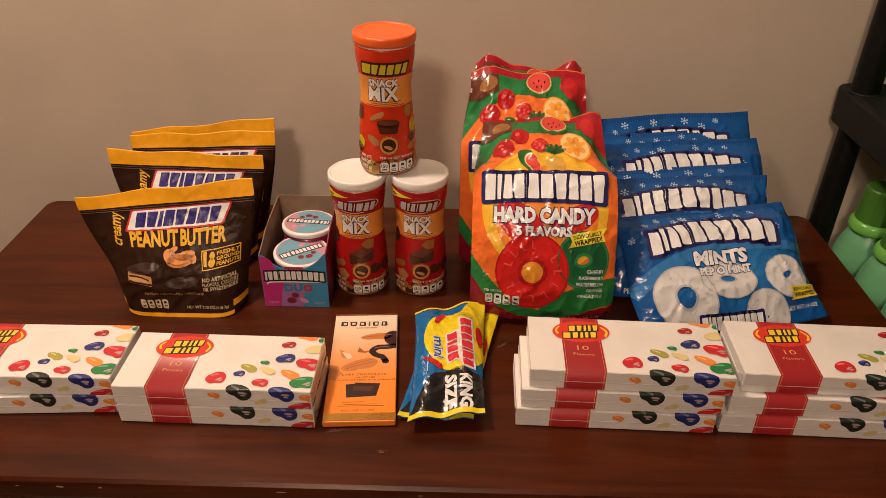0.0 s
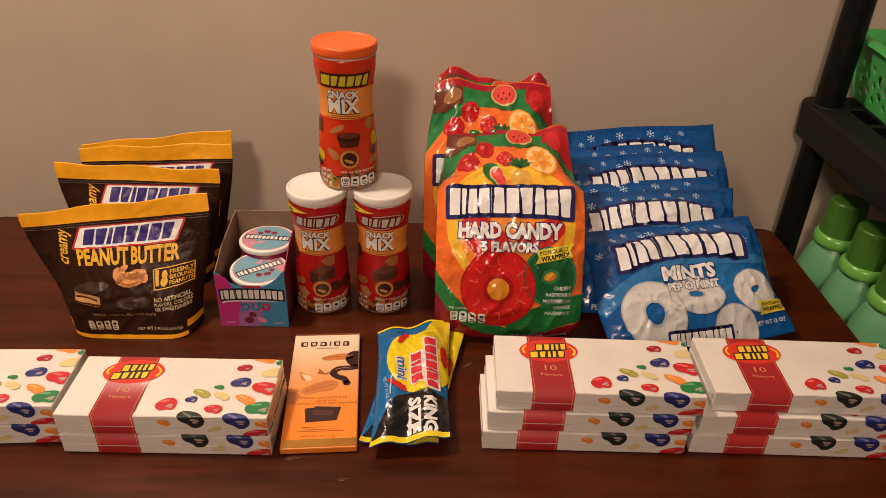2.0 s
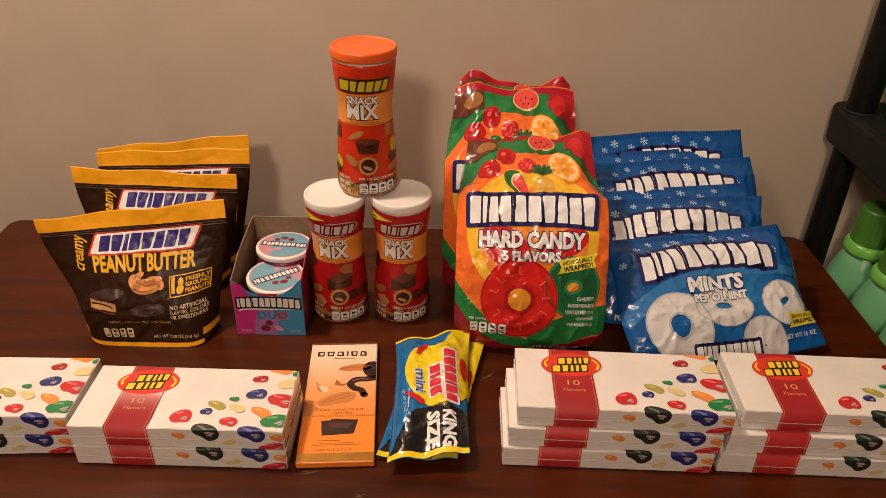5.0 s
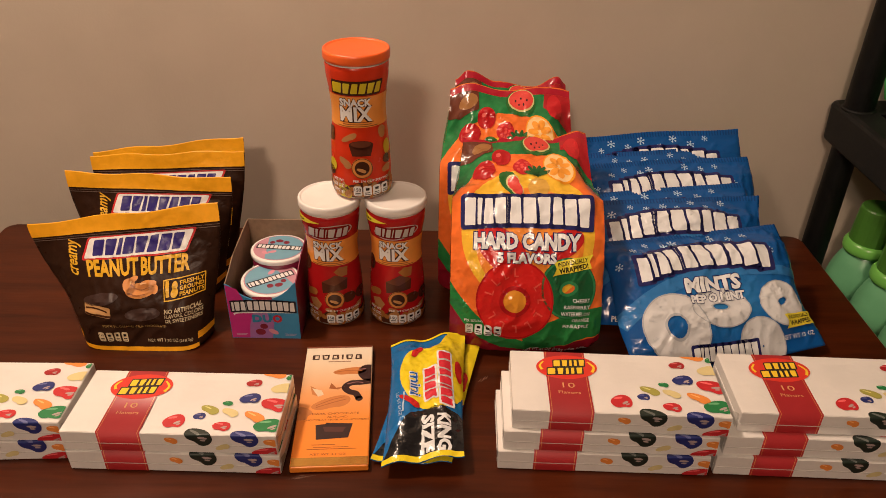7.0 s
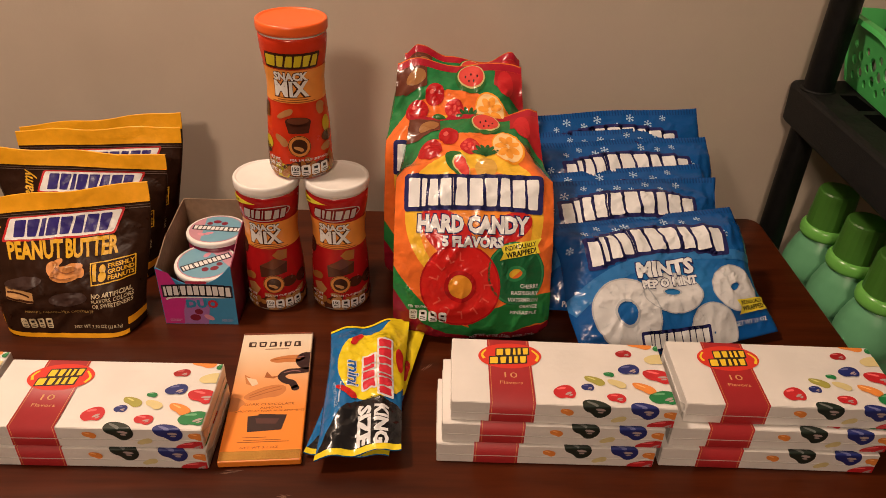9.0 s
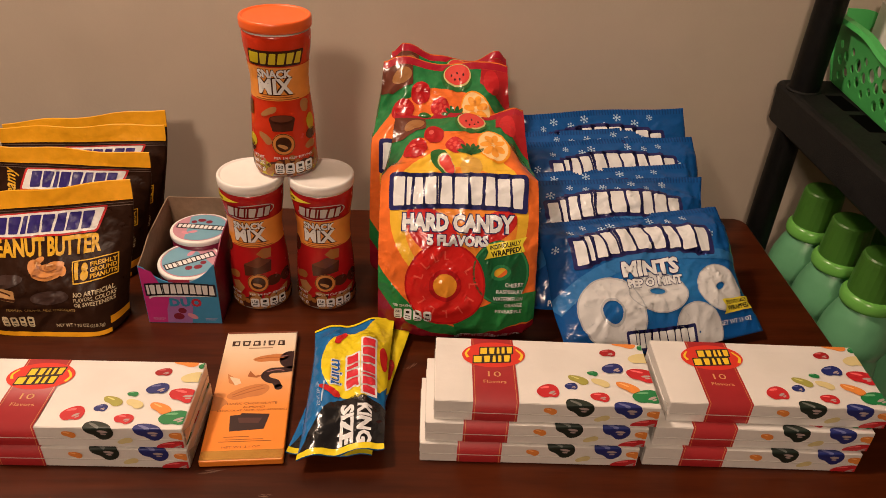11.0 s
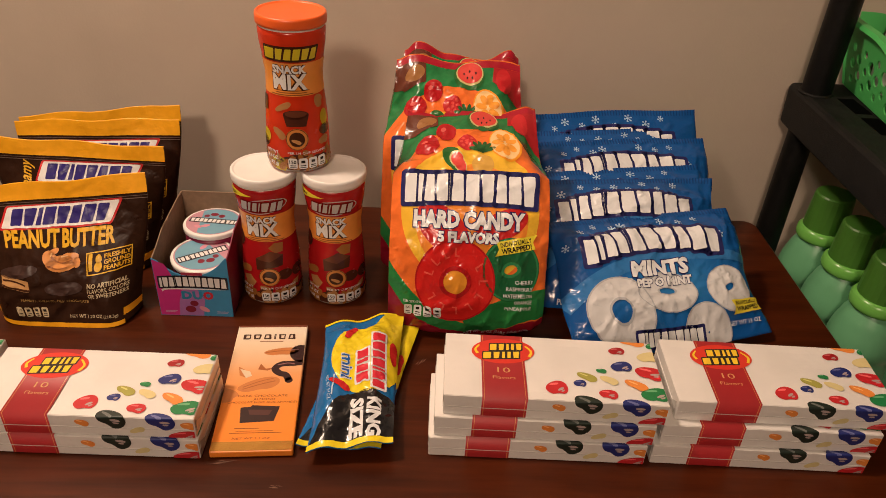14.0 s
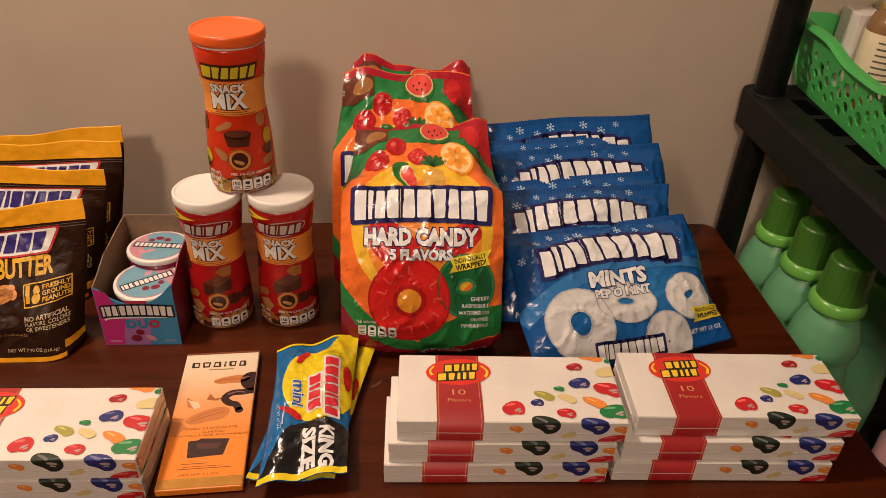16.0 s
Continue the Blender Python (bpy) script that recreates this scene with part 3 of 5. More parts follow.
    ink("badge_text", words("FRESHLY", 0.0725, 0.0835, 0.0046, 0.0275, 0.03, 4) + words("GROUND", 0.0725, 0.0775, 0.0046, 0.0275, 0.03, 4) + words("PEANUTS", 0.0730, 0.0715, 0.0046, 0.0275, 0.03, 4) + oval(0.0530, 0.0800, 0.0034, 0.0046) + oval(0.0530, 0.0725, 0.0042, 0.0050) + rect(0.0425, 0.0465, 0.0685, 0.0855, 4), satin("amber", (0.72, 0.40, 0.02)), t, s, 1)
    ink("claim_text", words("NO ARTIFICIAL", 0.0640, 0.0540, 0.0050, 0.0450, 0.025, 2) + words("FLAVORS, COLORS", 0.0650, 0.0478, 0.0046, 0.0470, 0.015, 2) + words("OR SWEETENERS", 0.0650, 0.0418, 0.0046, 0.0470, 0.015, 2), satin("pale", (0.55, 0.45, 0.28)), t, s, 1)
    ink("content_text", words("PEANUTS, CARAMEL, MILK CHOCOLATE", -0.002, 0.0345, 0.0030, 0.088, 0.0), satin("dull_gold", (0.36, 0.22, 0.06)), t, s, 1)
    inks("chocolate_shade", (oval(-0.040, 0.068, 0.024, 0.007, 10), oval(0.012, 0.050, 0.024, 0.008, 4)), satin("shade_brown", (0.046, 0.022, 0.017)), t, s, 1, "dim chocolate pieces")
    box, lines = nutrition(-0.056, 0.013, 0.0085, 0.013, 4, 0.0025)
    ink("nutrition_box", box, satin("pale", (0.55, 0.45, 0.28)), t, s, 1)
    ink("nutrition_line", lines + words("110", -0.0518, 0.0225, 0.0032, 0.006), INK, t, s, 2)
    ink("weight_text", words("NET WT 7.70 OZ (218.3g)", 0.046, 0.0150, 0.0042, 0.064, 0.01), satin("pale", (0.55, 0.45, 0.28)), t, s, 1)
    ink("candy_picture", round_rect(-0.064, -0.030, 0.0475, 0.0610, 0.002, -8), satin("tan", (0.50, 0.27, 0.10)), t, s, 1, "cut candy bar")
    ink("candy_layer", rect(-0.064, -0.030, 0.0480, 0.0505, -8) + band([(-0.062, 0.0570), (-0.050, 0.0575), (-0.034, 0.0530)], 0.002), BROWN, t, s, 2)
    return t


p1 = pouch(3.0, -0.018, 0.006, 0.040, 0.013, 0.113, 0.146)
p1.matrix_basis = pose(-0.343, 0.817, TOP, 0, 0, 2)
p2 = pouch(8.0, -0.010, -0.004, 0.038, -0.004, 0.107, 0.147)
p2.matrix_basis = pose(-0.356, 0.922, TOP, 0, 0, 2)
p3 = pouch(5.0, -0.004, 0.004, 0.034, 0.004, 0.104, 0.156)
p3.matrix_basis = pose(-0.352, 0.974, TOP, 0, 0, 1)
p4 = pouch(11.0, -0.004, 0.004, 0.030, 0.010, 0.104, 0.157)
p4.matrix_basis = pose(-0.358, 1.006, TOP, 0, 0, 3)

# -- large bags of fruit candy --


def flow(points, n):
    """n + 1 evenly spaced places along a smooth line through points."""
    p = np.array(points, float)
    for _ in range(4):
        q = np.empty((2 * len(p), p.shape[1]))
        q[0], q[-1], q[1:-1:2], q[2:-1:2] = p[0], p[-1], 0.75 * p[:-1] + 0.25 * p[1:], 0.25 * p[:-1] + 0.75 * p[1:]
        p = q
    d = np.concatenate(([0], np.cumsum(np.linalg.norm(np.diff(p, axis=0), axis=1))))
    at = np.linspace(0, d[-1], n + 1)
    return np.stack([np.interp(at, d, p[:, k]) for k in range(p.shape[1])], 1)


def fruit_bag(seed, ears, face, rear, tip):
    """face and rear: the bag's section from the base up to the seal, as (depth, height)."""
    t = thing("hard_candy_bag", "large upright orange and green bag of fruit hard candy", "candy bag", "hard candy bags on the table")
    H, nu, nv = 0.300, 60, 80
    fp, bp = flow(face, nv), flow(rear, nv)
    F, B = np.zeros((nv + 1, nu + 1, 3)), np.zeros((nv + 1, nu + 1, 3))
    for j in range(nv + 1):
        v = j / nv
        d = fp[min(j + 1, nv)] - fp[max(j - 1, 0)]
        n = Vector((0, -d[1], d[0])).normalized()
        half = 0.078 + 0.011 * smooth01(0, 0.10, v) - 0.011 * smooth01(0.62, 0.97, v)
        k = (0.25 + 0.75 * (1 - smooth01(0.86, 0.95, v))) * smooth01(0, 0.06, v) * (1 + 0.5 * smooth01(0.6, 0.8, v))
        for i in range(nu + 1):
            u = 2 * i / nu - 1
            x = u * half - 0.004 * v
            # shoulders drawn in where the gussets are folded under the seal
            fold = 0.020 * math.exp(-((v - 0.80) / 0.10) ** 2) * smooth01(0.62, 1.0, abs(u)) - 0.006 * math.exp(-((v - 0.66) / 0.07) ** 2) * math.exp(-((abs(u) - 0.80) / 0.14) ** 2)
            round_off = 0.012 * abs(u) ** 4 * (1 - smooth01(0.7, 0.95, v)) + fold
            c = k * crumple(x, v * H, seed, 0.0030, 0.65) - round_off
            lift = smooth01(0.86, 1, v) * (ears[0] * smooth01(0.25, 0.72, -u) * (1 - 0.9 * smooth01(0.78, 1.0, -u)) + ears[1] * smooth01(0.45, 0.85, u) * (1 - 0.8 * smooth01(0.85, 1.0, u)) + 0.0025 * math.sin(6 * u + seed)) + tip * u * v * v
            F[j, i] = x, fp[j, 0] + n.y * c, fp[j, 1] + n.z * c + lift
            B[j, i] = x, bp[j, 0] + k * crumple(x, v * H, seed + 31, 0.002, 0.65) - 0.010 * abs(u) ** 4 * (1 - smooth01(0.6, 0.95, v)), bp[j, 1] + lift
    part("body", bag_bm(F, B), film("fruit_orange", (0.78, 0.165, 0.03), vary=0.12), t)
    W = 0.091
    s = grid_sheet(F, -W, W, 0.0, H)
    s.lift = (0.0002, 0.00017)
    Y = film("sun_yellow", (0.80, 0.47, 0.04), vary=0.10)
    # bands of colour behind the lettering, from the rim inwards
    ink("green_top", rect(-W, W, 0.185, 0.2905), film("top_green", (0.02, 0.19, 0.055), vary=0.2), t, s, 1)
    ink("orange_sun", oval(0.0, 0.157, 0.099, 0.107, 0, 56), film("fruit_orange", (0.78, 0.165, 0.03), vary=0.12), t, s, 2)
    ink("yellow_sun", oval(0.0, 0.152, 0.079, 0.079, 0, 48), Y, t, s, 3)
    ink("inner_sun", oval(0.002, 0.142, 0.064, 0.062, 0, 40), film("sun_orange", (0.80, 0.26, 0.035), vary=0.10), t, s, 4)
    inks("red_swirl", (oval(-0.030, 0.132, 0.036, 0.021, -38), oval(0.036, 0.137, 0.032, 0.015, 24)), RED, t, s, 5)
    inks("orange_swirl", (band([(-W - 0.005, 0.118), (-0.082, 0.086), (-0.055, 0.052), (-0.015, 0.030)], 0.020),), film("fruit_orange", (0.78, 0.165, 0.03), vary=0.12), t, s, 4)
    inks("green_swirl", (band([(-W - 0.01, 0.088), (-0.080, 0.062), (-0.050, 0.036), (-0.010, 0.018), (0.030, 0.014)], 0.024), band([(0.0, 0.024), (0.040, 0.040), (0.070, 0.050), (W + 0.01, 0.054)], 0.036)), GREEN, t, s, 5)
    ink("lower_print", rect(-W, W, 0, 0.017), MAROON, t, s, 6)
    inks("corner_print", ([[(-W, 0.017), (-0.030, 0.017), (-0.055, 0.030), (-0.075, 0.048), (-W, 0.068)]], [[(0.030, 0.017), (W, 0.017), (W, 0.034), (0.060, 0.028)]]), MAROON, t, s, 6)
    ink("seal_strip", rect(-W, W, 0.2905, H), film("seal_red", (0.34, 0.010, 0.025)), t, s, 3, "dark red heat-sealed top strip")
    ink("corner_flap", [[(-W, 0.262), (-0.074, 0.258), (-0.046, 0.268), (-0.048, 0.290), (-W, 0.290)]], film("dark_flap", (0.12, 0.035, 0.02)), t, s, 6, "folded dark corner")
    ink("corner_flap", [[(0.050, 0.272), (W, 0.244), (W, 0.290), (0.052, 0.290)]], film("red_flap", (0.36, 0.015, 0.02)), t, s, 6, "folded red corner")
    ink("pineapple", oval(-0.062, 0.277, 0.014, 0.009, 20), film("flap_pine", (0.30, 0.14, 0.05)), t, s, 7)
    # fruit
    inks("cherry", (oval(-0.055, 0.2330, 0.0145, 0.0150), oval(-0.034, 0.2560, 0.0135, 0.0150)), film("cherry", (0.40, 0.008, 0.012)), t, s, 7)
    inks("cherry_glint", (oval(-0.059, 0.2370, 0.0035, 0.0026), oval(-0.038, 0.2600, 0.0035, 0.0026)), film("cherry_light", (0.66, 0.10, 0.09)), t, s, 8)
    ink("raspberry", oval(-0.006, 0.2370, 0.0125, 0.0130), film("raspberry", (0.50, 0.02, 0.025)), t, s, 7)
    ink("raspberry_drupelet", sum((oval(-0.006 + dx, 0.2370 + dy, 0.0024, n=8) for dx, dy in ((-0.007, 0.002), (0, 0.003), (0.007, 0.001), (-0.005, -0.005), (0.003, -0.006), (0.0, -0.001), (0.005, 0.007), (-0.005, 0.008))), []), film("raspberry_light", (0.66, 0.07, 0.06)), t, s, 8)
    inks("melon_rind", (oval(0.016, 0.2800, 0.0225, 0.0200, -8), bean(-0.020, 0.2110, 0.042, 0.024, 122)), film("rind_green", (0.025, 0.13, 0.03)), t, s, 7)
    inks("melon_edge", (oval(0.017, 0.2830, 0.0200, 0.0165, -8), bean(-0.015, 0.2080, 0.032, 0.019, 118)), film("melon_pale", (0.55, 0.50, 0.22)), t, s, 8)
    inks("melon_flesh", (oval(0.017, 0.2840, 0.0182, 0.0148, -8), bean(-0.0145, 0.2075, 0.028, 0.016, 118)), film("melon", (0.62, 0.06, 0.05)), t, s, 9)
    ink("melon_seed", sum((oval(0.017 + dx, 0.2830 + dy, 0.0012, 0.0020, n=6) for dx, dy in ((-0.008, 0), (-0.003, -0.006), (0.004, -0.006), (0.009, 0), (0, 0.003))), []), INK, t, s, 10)
    ink("orange_rind", oval(0.042, 0.2360, 0.0195, 0.0260, 15), film("rind", (0.80, 0.30, 0.02)), t, s, 7)
    ink("orange_pith", oval(0.0415, 0.2360, 0.0175, 0.0236, 15), film("pith", (0.82, 0.55, 0.25)), t, s, 8)
    ink("orange_segment", sum((oval(0.0415 + 0.0088 * math.cos(a), 0.2360 + 0.0120 * math.sin(a), 0.0075, 0.0045, math.degrees(a), 10) for a in (0.3, 1.2, 2.1, 3.0, 3.9, 4.8, 5.7)), []), film("segment", (0.80, 0.32, 0.04)), t, s, 9)
    ink("pineapple", oval(0.013, 0.2050, 0.0130, 0.0130), film("pine_gold", (0.62, 0.36, 0.07)), t, s, 7)
    ink("pineapple_leaf", sum((bean(0.013 + 0.008 * math.sin(radians(a)), 0.2240 + 0.007 * math.cos(radians(a)), 0.020, 0.006, 90 - a) for a in (-70, -40, -15, 15, 40, 70)), []), LEAF, t, s, 8)
    ink("strawberry", oval(0.066, 0.2740, 0.0110, 0.0160), film("raspberry", (0.50, 0.02, 0.025)), t, s, 7)
    # word mark and lettering
    ws = [0.85, 0.4, 0.8, 0.85, 0.02, 1, 1.05, 1.05, 0.85, 1, 0.95]
    ink("logo_outline", blocks(ws, -0.001, 0.1745, 0.148, 0.030, gap=0.15, grow=0.0048, arch=0.002, flare=0.06) + rect(-0.072, 0.070, 0.164, 0.184), NAVY, t, s, 9)
    ink("logo", blocks(ws, -0.001, 0.1745, 0.148, 0.030, gap=0.15, arch=0.002, flare=0.06), WHITE, t, s, 10, "row of plain white blocks edged in navy")
    ink("name_outline", words("HARD CANDY", -0.001, 0.1425, 0.0165, 0.1282, 0.105), NAVY, t, s, 9)
    ink("name_text", words("HARD CANDY", -0.001, 0.1425, 0.0165, 0.126, 0.055), WHITE, t, s, 10, "white lettering")
    ink("count_outline", words("5 FLAVORS", -0.001, 0.1245, 0.0100, 0.0703, 0.105), NAVY, t, s, 9)
    ink("count_text", words("5 FLAVORS", -0.001, 0.1245, 0.0100, 0.069, 0.055), WHITE, t, s, 10)
    # candy rings
    ink("green_candy", ring(0.049, 0.0920, 0.0330, 0.0340, 0.008, 0.0050, 15), film("candy_green", (0.012, 0.115, 0.04)), t, s, 7)
    ink("green_candy_edge", ring(0.049, 0.0920, 0.0115, 0.0085, 0.008, 0.0050, 15) + ring(0.049, 0.0920, 0.0322, 0.0332, 0.0300, 0.0310, 15), film("candy_green_light", (0.03, 0.22, 0.08)), t, s, 8)
    ink("red_candy", ring(-0.0140, 0.0765, 0.0455, 0.0450, 0.0135, 0.0125), film("candy_red", (0.60, 0.018, 0.016)), t, s, 8, "large red candy ring")
    ink("red_candy_edge", ring(-0.0140, 0.0765, 0.0462, 0.0457, 0.0442, 0.0437) + ring(-0.0140, 0.0765, 0.0185, 0.0172, 0.0135, 0.0125), film("candy_dark", (0.40, 0.010, 0.012)), t, s, 9)
    ink("candy_center", oval(-0.0140, 0.0765, 0.0135, 0.0125), film("center_orange", (0.76, 0.30, 0.03)), t, s, 7)
    ink("candy_emboss", sum((turn(rect(-0.0009, 0.0009, -0.005, 0.005) + rect(-0.0009, 0.0045, -0.005, -0.0036), -0.014 + 0.032 * math.cos(radians(a)), 0.0765 + 0.032 * math.sin(radians(a)), a - 90) for a in (165, 140, 115, 92, 35, 5, 335, 305, 275, 245, 215)), []), film("candy_light", (0.72, 0.09, 0.065)), t, s, 9)
    # small print
    ink("tag", [[(0.030, 0.1060), (0.0760, 0.1150), (0.0725, 0.1225), (0.0765, 0.1300), (0.0300, 0.1205), (0.0335, 0.1135)]], film("tag_yellow", (0.78, 0.66, 0.05)), t, s, 10, "yellow tag")
    ink("tag_text", words("INDIVIDUALLY", 0.0530, 0.1212, 0.0046, 0.036, 0.02, 11) + words("WRAPPED!", 0.0540, 0.1146, 0.0056, 0.035, 0.03, 11), INK, t, s, 11)
    for k, w in enumerate(("CHERRY", "RASPBERRY", "WATERMELON", "ORANGE", "PINEAPPLE")):
        width = 0.0034 * len(w)
        ink("flavor_text", words(w, 0.0755 - width / 2, 0.0790 - 0.0074 * k, 0.0042, width, 0.01), WHITE, t, s, 9)
    nb, lines = nutrition(-0.072, 0.0345, 0.0092, 0.0130, 4, 0.0022)
    inks("nutrition_box", [[q] for q in nb], WHITE, t, s, 9)
    ink("nutrition_line", lines + words("60", -0.0675, 0.0440, 0.0035, 0.006), INK, t, s, 10)
    ink("serving_text", words("PER SERVING", -0.062, 0.0515, 0.0030, 0.022), WHITE, t, s, 9)
    ink("weight_text", words("NET WT 41 OZ (2 LBS 9 OZ) 1.16kg", 0.040, 0.0165, 0.0046, 0.082), WHITE, t, s, 9)
    # printed side gusset
    side = np.zeros((nv + 1, 9, 3))
    for j in range(nv + 1):
        for i in range(9):
            side[j, i] = B[j, 0] + (F[j, 0] - B[j, 0]) * i / 8
    ss = grid_sheet(side, -0.03, 0.03, 0, H)
    inks("side_green", (rect(-0.03, 0.03, 0.065, 0.105, 12), rect(-0.03, 0.03, 0.215, 0.285)), GREEN, t, ss, 1)
    ink("side_base", rect(-0.03, 0.03, 0, 0.055), film("side_crimson", (0.42, 0.010, 0.035)), t, ss, 1)
    ink("side_logo_outline", blocks(ws, 0.016, 0.135, 0.15, 0.014, gap=0.2, grow=0.002, deg=90), INK, t, ss, 2)
    ink("side_logo", blocks(ws, 0.016, 0.135, 0.15, 0.013, gap=0.35, deg=90), WHITE, t, ss, 3)
    return t


f1 = fruit_bag(2.0, (0.003, 0.005), ((-0.040, 0.0), (-0.052, 0.006), (-0.056, 0.04), (-0.046, 0.08), (-0.030, 0.12), (-0.008, 0.153), (0.026, 0.181), (0.070, 0.194), (0.136, 0.2035)),
               ((0.036, 0.0), (0.050, 0.02), (0.060, 0.07), (0.082, 0.13), (0.110, 0.175), (0.138, 0.2045)), 0.004)
f1.matrix_basis = pose(0.121, 0.834, TOP, 0, 0, -2)
f2 = fruit_bag(5.0, (0.005, 0.003), ((-0.040, 0.0), (-0.050, 0.006), (-0.056, 0.04), (-0.050, 0.09), (-0.030, 0.135), (0.004, 0.180), (0.044, 0.218), (0.085, 0.247)),
               ((0.034, 0.0), (0.046, 0.03), (0.054, 0.10), (0.066, 0.18), (0.087, 0.248)), 0.001)
f2.matrix_basis = pose(0.106, 0.942, TOP, 0, 0, -2)
f3 = fruit_bag(9.0, (0.018, 0.012), ((-0.036, 0.0), (-0.042, 0.006), (-0.044, 0.04), (-0.042, 0.10), (-0.020, 0.150), (0.020, 0.192), (0.068, 0.226)),
               ((0.032, 0.0), (0.042, 0.03), (0.050, 0.10), (0.060, 0.17), (0.070, 0.227)), -0.002)
f3.matrix_basis = pose(0.113, 1.040, TOP, 0, 0, -3)

# -- blue mint bags --
BLUE = printed("mint_blue", ((0.25, (0.025, 0.18, 0.45)), (0.65, (0.011, 0.115, 0.37)), (0.98, (0.006, 0.078, 0.29))), (0.015, 0.070), (0.15, 0.085))
MINT = mat("mint_white", (0.62, 0.63, 0.64), rough=0.22, vary=0.05, scale=90, wear=0.05, spec=0.45, crease=0.07)
MINTSH = film("mint_shade", (0.42, 0.45, 0.48))
SKY = film("mint_light", (0.030, 0.165, 0.43))


def mint_bag(seed):
    t = thing("mint_bag", "glossy blue pillow bag of white ring mints", "candy bag", "mint bags leaning on one another")
    H, W = 0.172, 0.124

    def front(u, v):
        e = min(smooth01(0.0, 0.30, v), smooth01(0.0, 0.26, 1 - v))
        return 0.0006 + 0.024 * (max(1 - abs(u) ** 3.5, 0) ** 0.7) * max(e, 0) ** 0.8

    def mask(u, v):
        return (0.25 + 0.75 * smooth01(0.0, 0.12, min(v, 1 - v))) * (0.35 + 0.65 * smooth01(0.0, 0.10, 1 - abs(u))) * (1 + 0.6 * smooth01(0.6, 0.9, v))

    F, B = bag_grids(H, lambda v: W * (1 - 0.035 * math.sin(math.pi * v)), front, front, 68, 52, seed, 0.0031, mask, fine=0.85,
                     mid=lambda u, v: (0.003 * math.sin(9 * v + seed), 0.004 * math.sin(4 * u + seed) * (1 if v > 0.8 else v)),
                     rise=lambda u, v: 0.0018 * math.sin(4 * u + seed) * smooth01(0.7, 1, v) - 0.006 * math.cos(2 * u) * (1 - smooth01(0, 0.3, v)))
    part("body", bag_bm(F, B), BLUE, t)
    s = grid_sheet(F, -W, W, 0, H)
    ink("light_swash", band([(-W, 0.058), (-0.06, 0.092), (0.02, 0.105), (W, 0.095)], 0.022, 0.5), SKY, t, s, 1)
    crimp = []
    for k in range(60):
        x = -W + 2 * W * (k + 0.25) / 60
        crimp += rect(x, x + W / 60 * 0.8, H - 0.008, H)
    ink("crimp", crimp, film("mint_deep", (0.005, 0.048, 0.20)), t, s, 1)
    rr = random.Random(int(seed * 10))
    for k in range(10):
        x = -0.110 + 0.022 * k + rr.uniform(-0.006, 0.006)
        y = (0.158, 0.149, 0.160, 0.152)[k % 4] + rr.uniform(-0.003, 0.003)
        if k in (0, 9):
            y = 0.126 + rr.uniform(-0.008, 0.008)
        ink("snowflake", flake(x, y, rr.choice((0.0042, 0.0050, 0.0056))), film("flake", (0.42, 0.60, 0.78)), t, s, 1)
    ws = [0.8, 0.4, 0.75, 0.8, 0.02, 1, 1.05, 1.05, 0.85, 1, 0.95]
    ink("logo_outline", blocks(ws, -0.004, 0.1170, 0.176, 0.032, gap=0.15, grow=0.0050, arch=0.014) + turn(band([(-0.078, -0.006), (0, 0.012), (0.078, -0.006)], 0.024), -0.004, 0.1170), NAVY, t, s, 2)
    ink("logo", blocks(ws, -0.004, 0.1170, 0.176, 0.032, gap=0.15, arch=0.014), WHITE, t, s, 3, "row of plain white blocks edged in navy")
    ink("name_outline", words("MINTS", -0.001, 0.0905, 0.0182, 0.0776, 0.095), NAVY, t, s, 4)
    ink("name_text", words("MINTS", -0.001, 0.0905, 0.0182, 0.075, 0.05), WHITE, t, s, 5, "white lettering")
    ink("flavor_outline", words("PEP O MINT", 0.002, 0.0725, 0.0100, 0.0742, 0.105), NAVY, t, s, 4)
    ink("flavor_text", words("PEP O MINT", 0.002, 0.0725, 0.0100, 0.073, 0.055), WHITE, t, s, 5)
    for k, (cx, cy, rx, ry, hx, hy, dg) in enumerate(((0.002, 0.060, 0.038, 0.024, 0.010, 0.004, -5), (0.042, 0.014, 0.031, 0.029, 0.001, 0.001, 20), (0.084, 0.058, 0.030, 0.028, 0.0075, 0.0035, 28), (-0.061, 0.043, 0.041, 0.041, 0.0115, 0.012, 0))):
        ink("mint_ring", ring(cx, cy, rx, ry, hx, hy, dg), MINT, t, s, 2 if k == 0 else 3)
        ink("ring_shade", ring(cx, cy, hx * 1.25, hy * 1.25, hx, hy, dg) + ring(cx, cy, rx, ry, rx * 0.955, ry * 0.955, dg), MINTSH, t, s, 4)
        ink("ring_emboss", sum((turn(rect(-0.0006, 0.0006, -0.005, 0.005) + rect(-0.0006, 0.003, 0.004, 0.005) + rect(-0.0006, 0.003, -0.0005, 0.0005), cx + 0.70 * rx * math.cos(radians(a)), cy + 0.70 * ry * math.sin(radians(a)), a - 90) for a in range(0, 360, 40)), []), film("mint_emboss", (0.58, 0.60, 0.62)), t, s, 4)
    ink("tag", [[(0.078, 0.0270), (0.1200, 0.0300), (0.117, 0.0375), (0.1205, 0.0450), (0.079, 0.0420), (0.082, 0.0345)]], film("tag_yellow", (0.78, 0.66, 0.05)), t, s, 5, "yellow tag")
    ink("tag_text", words("INDIVIDUALLY", 0.0995, 0.0398, 0.0042, 0.032, 0.02, 4) + words("WRAPPED", 0.0995, 0.0336, 0.0050, 0.032, 0.03, 4), INK, t, s, 6)
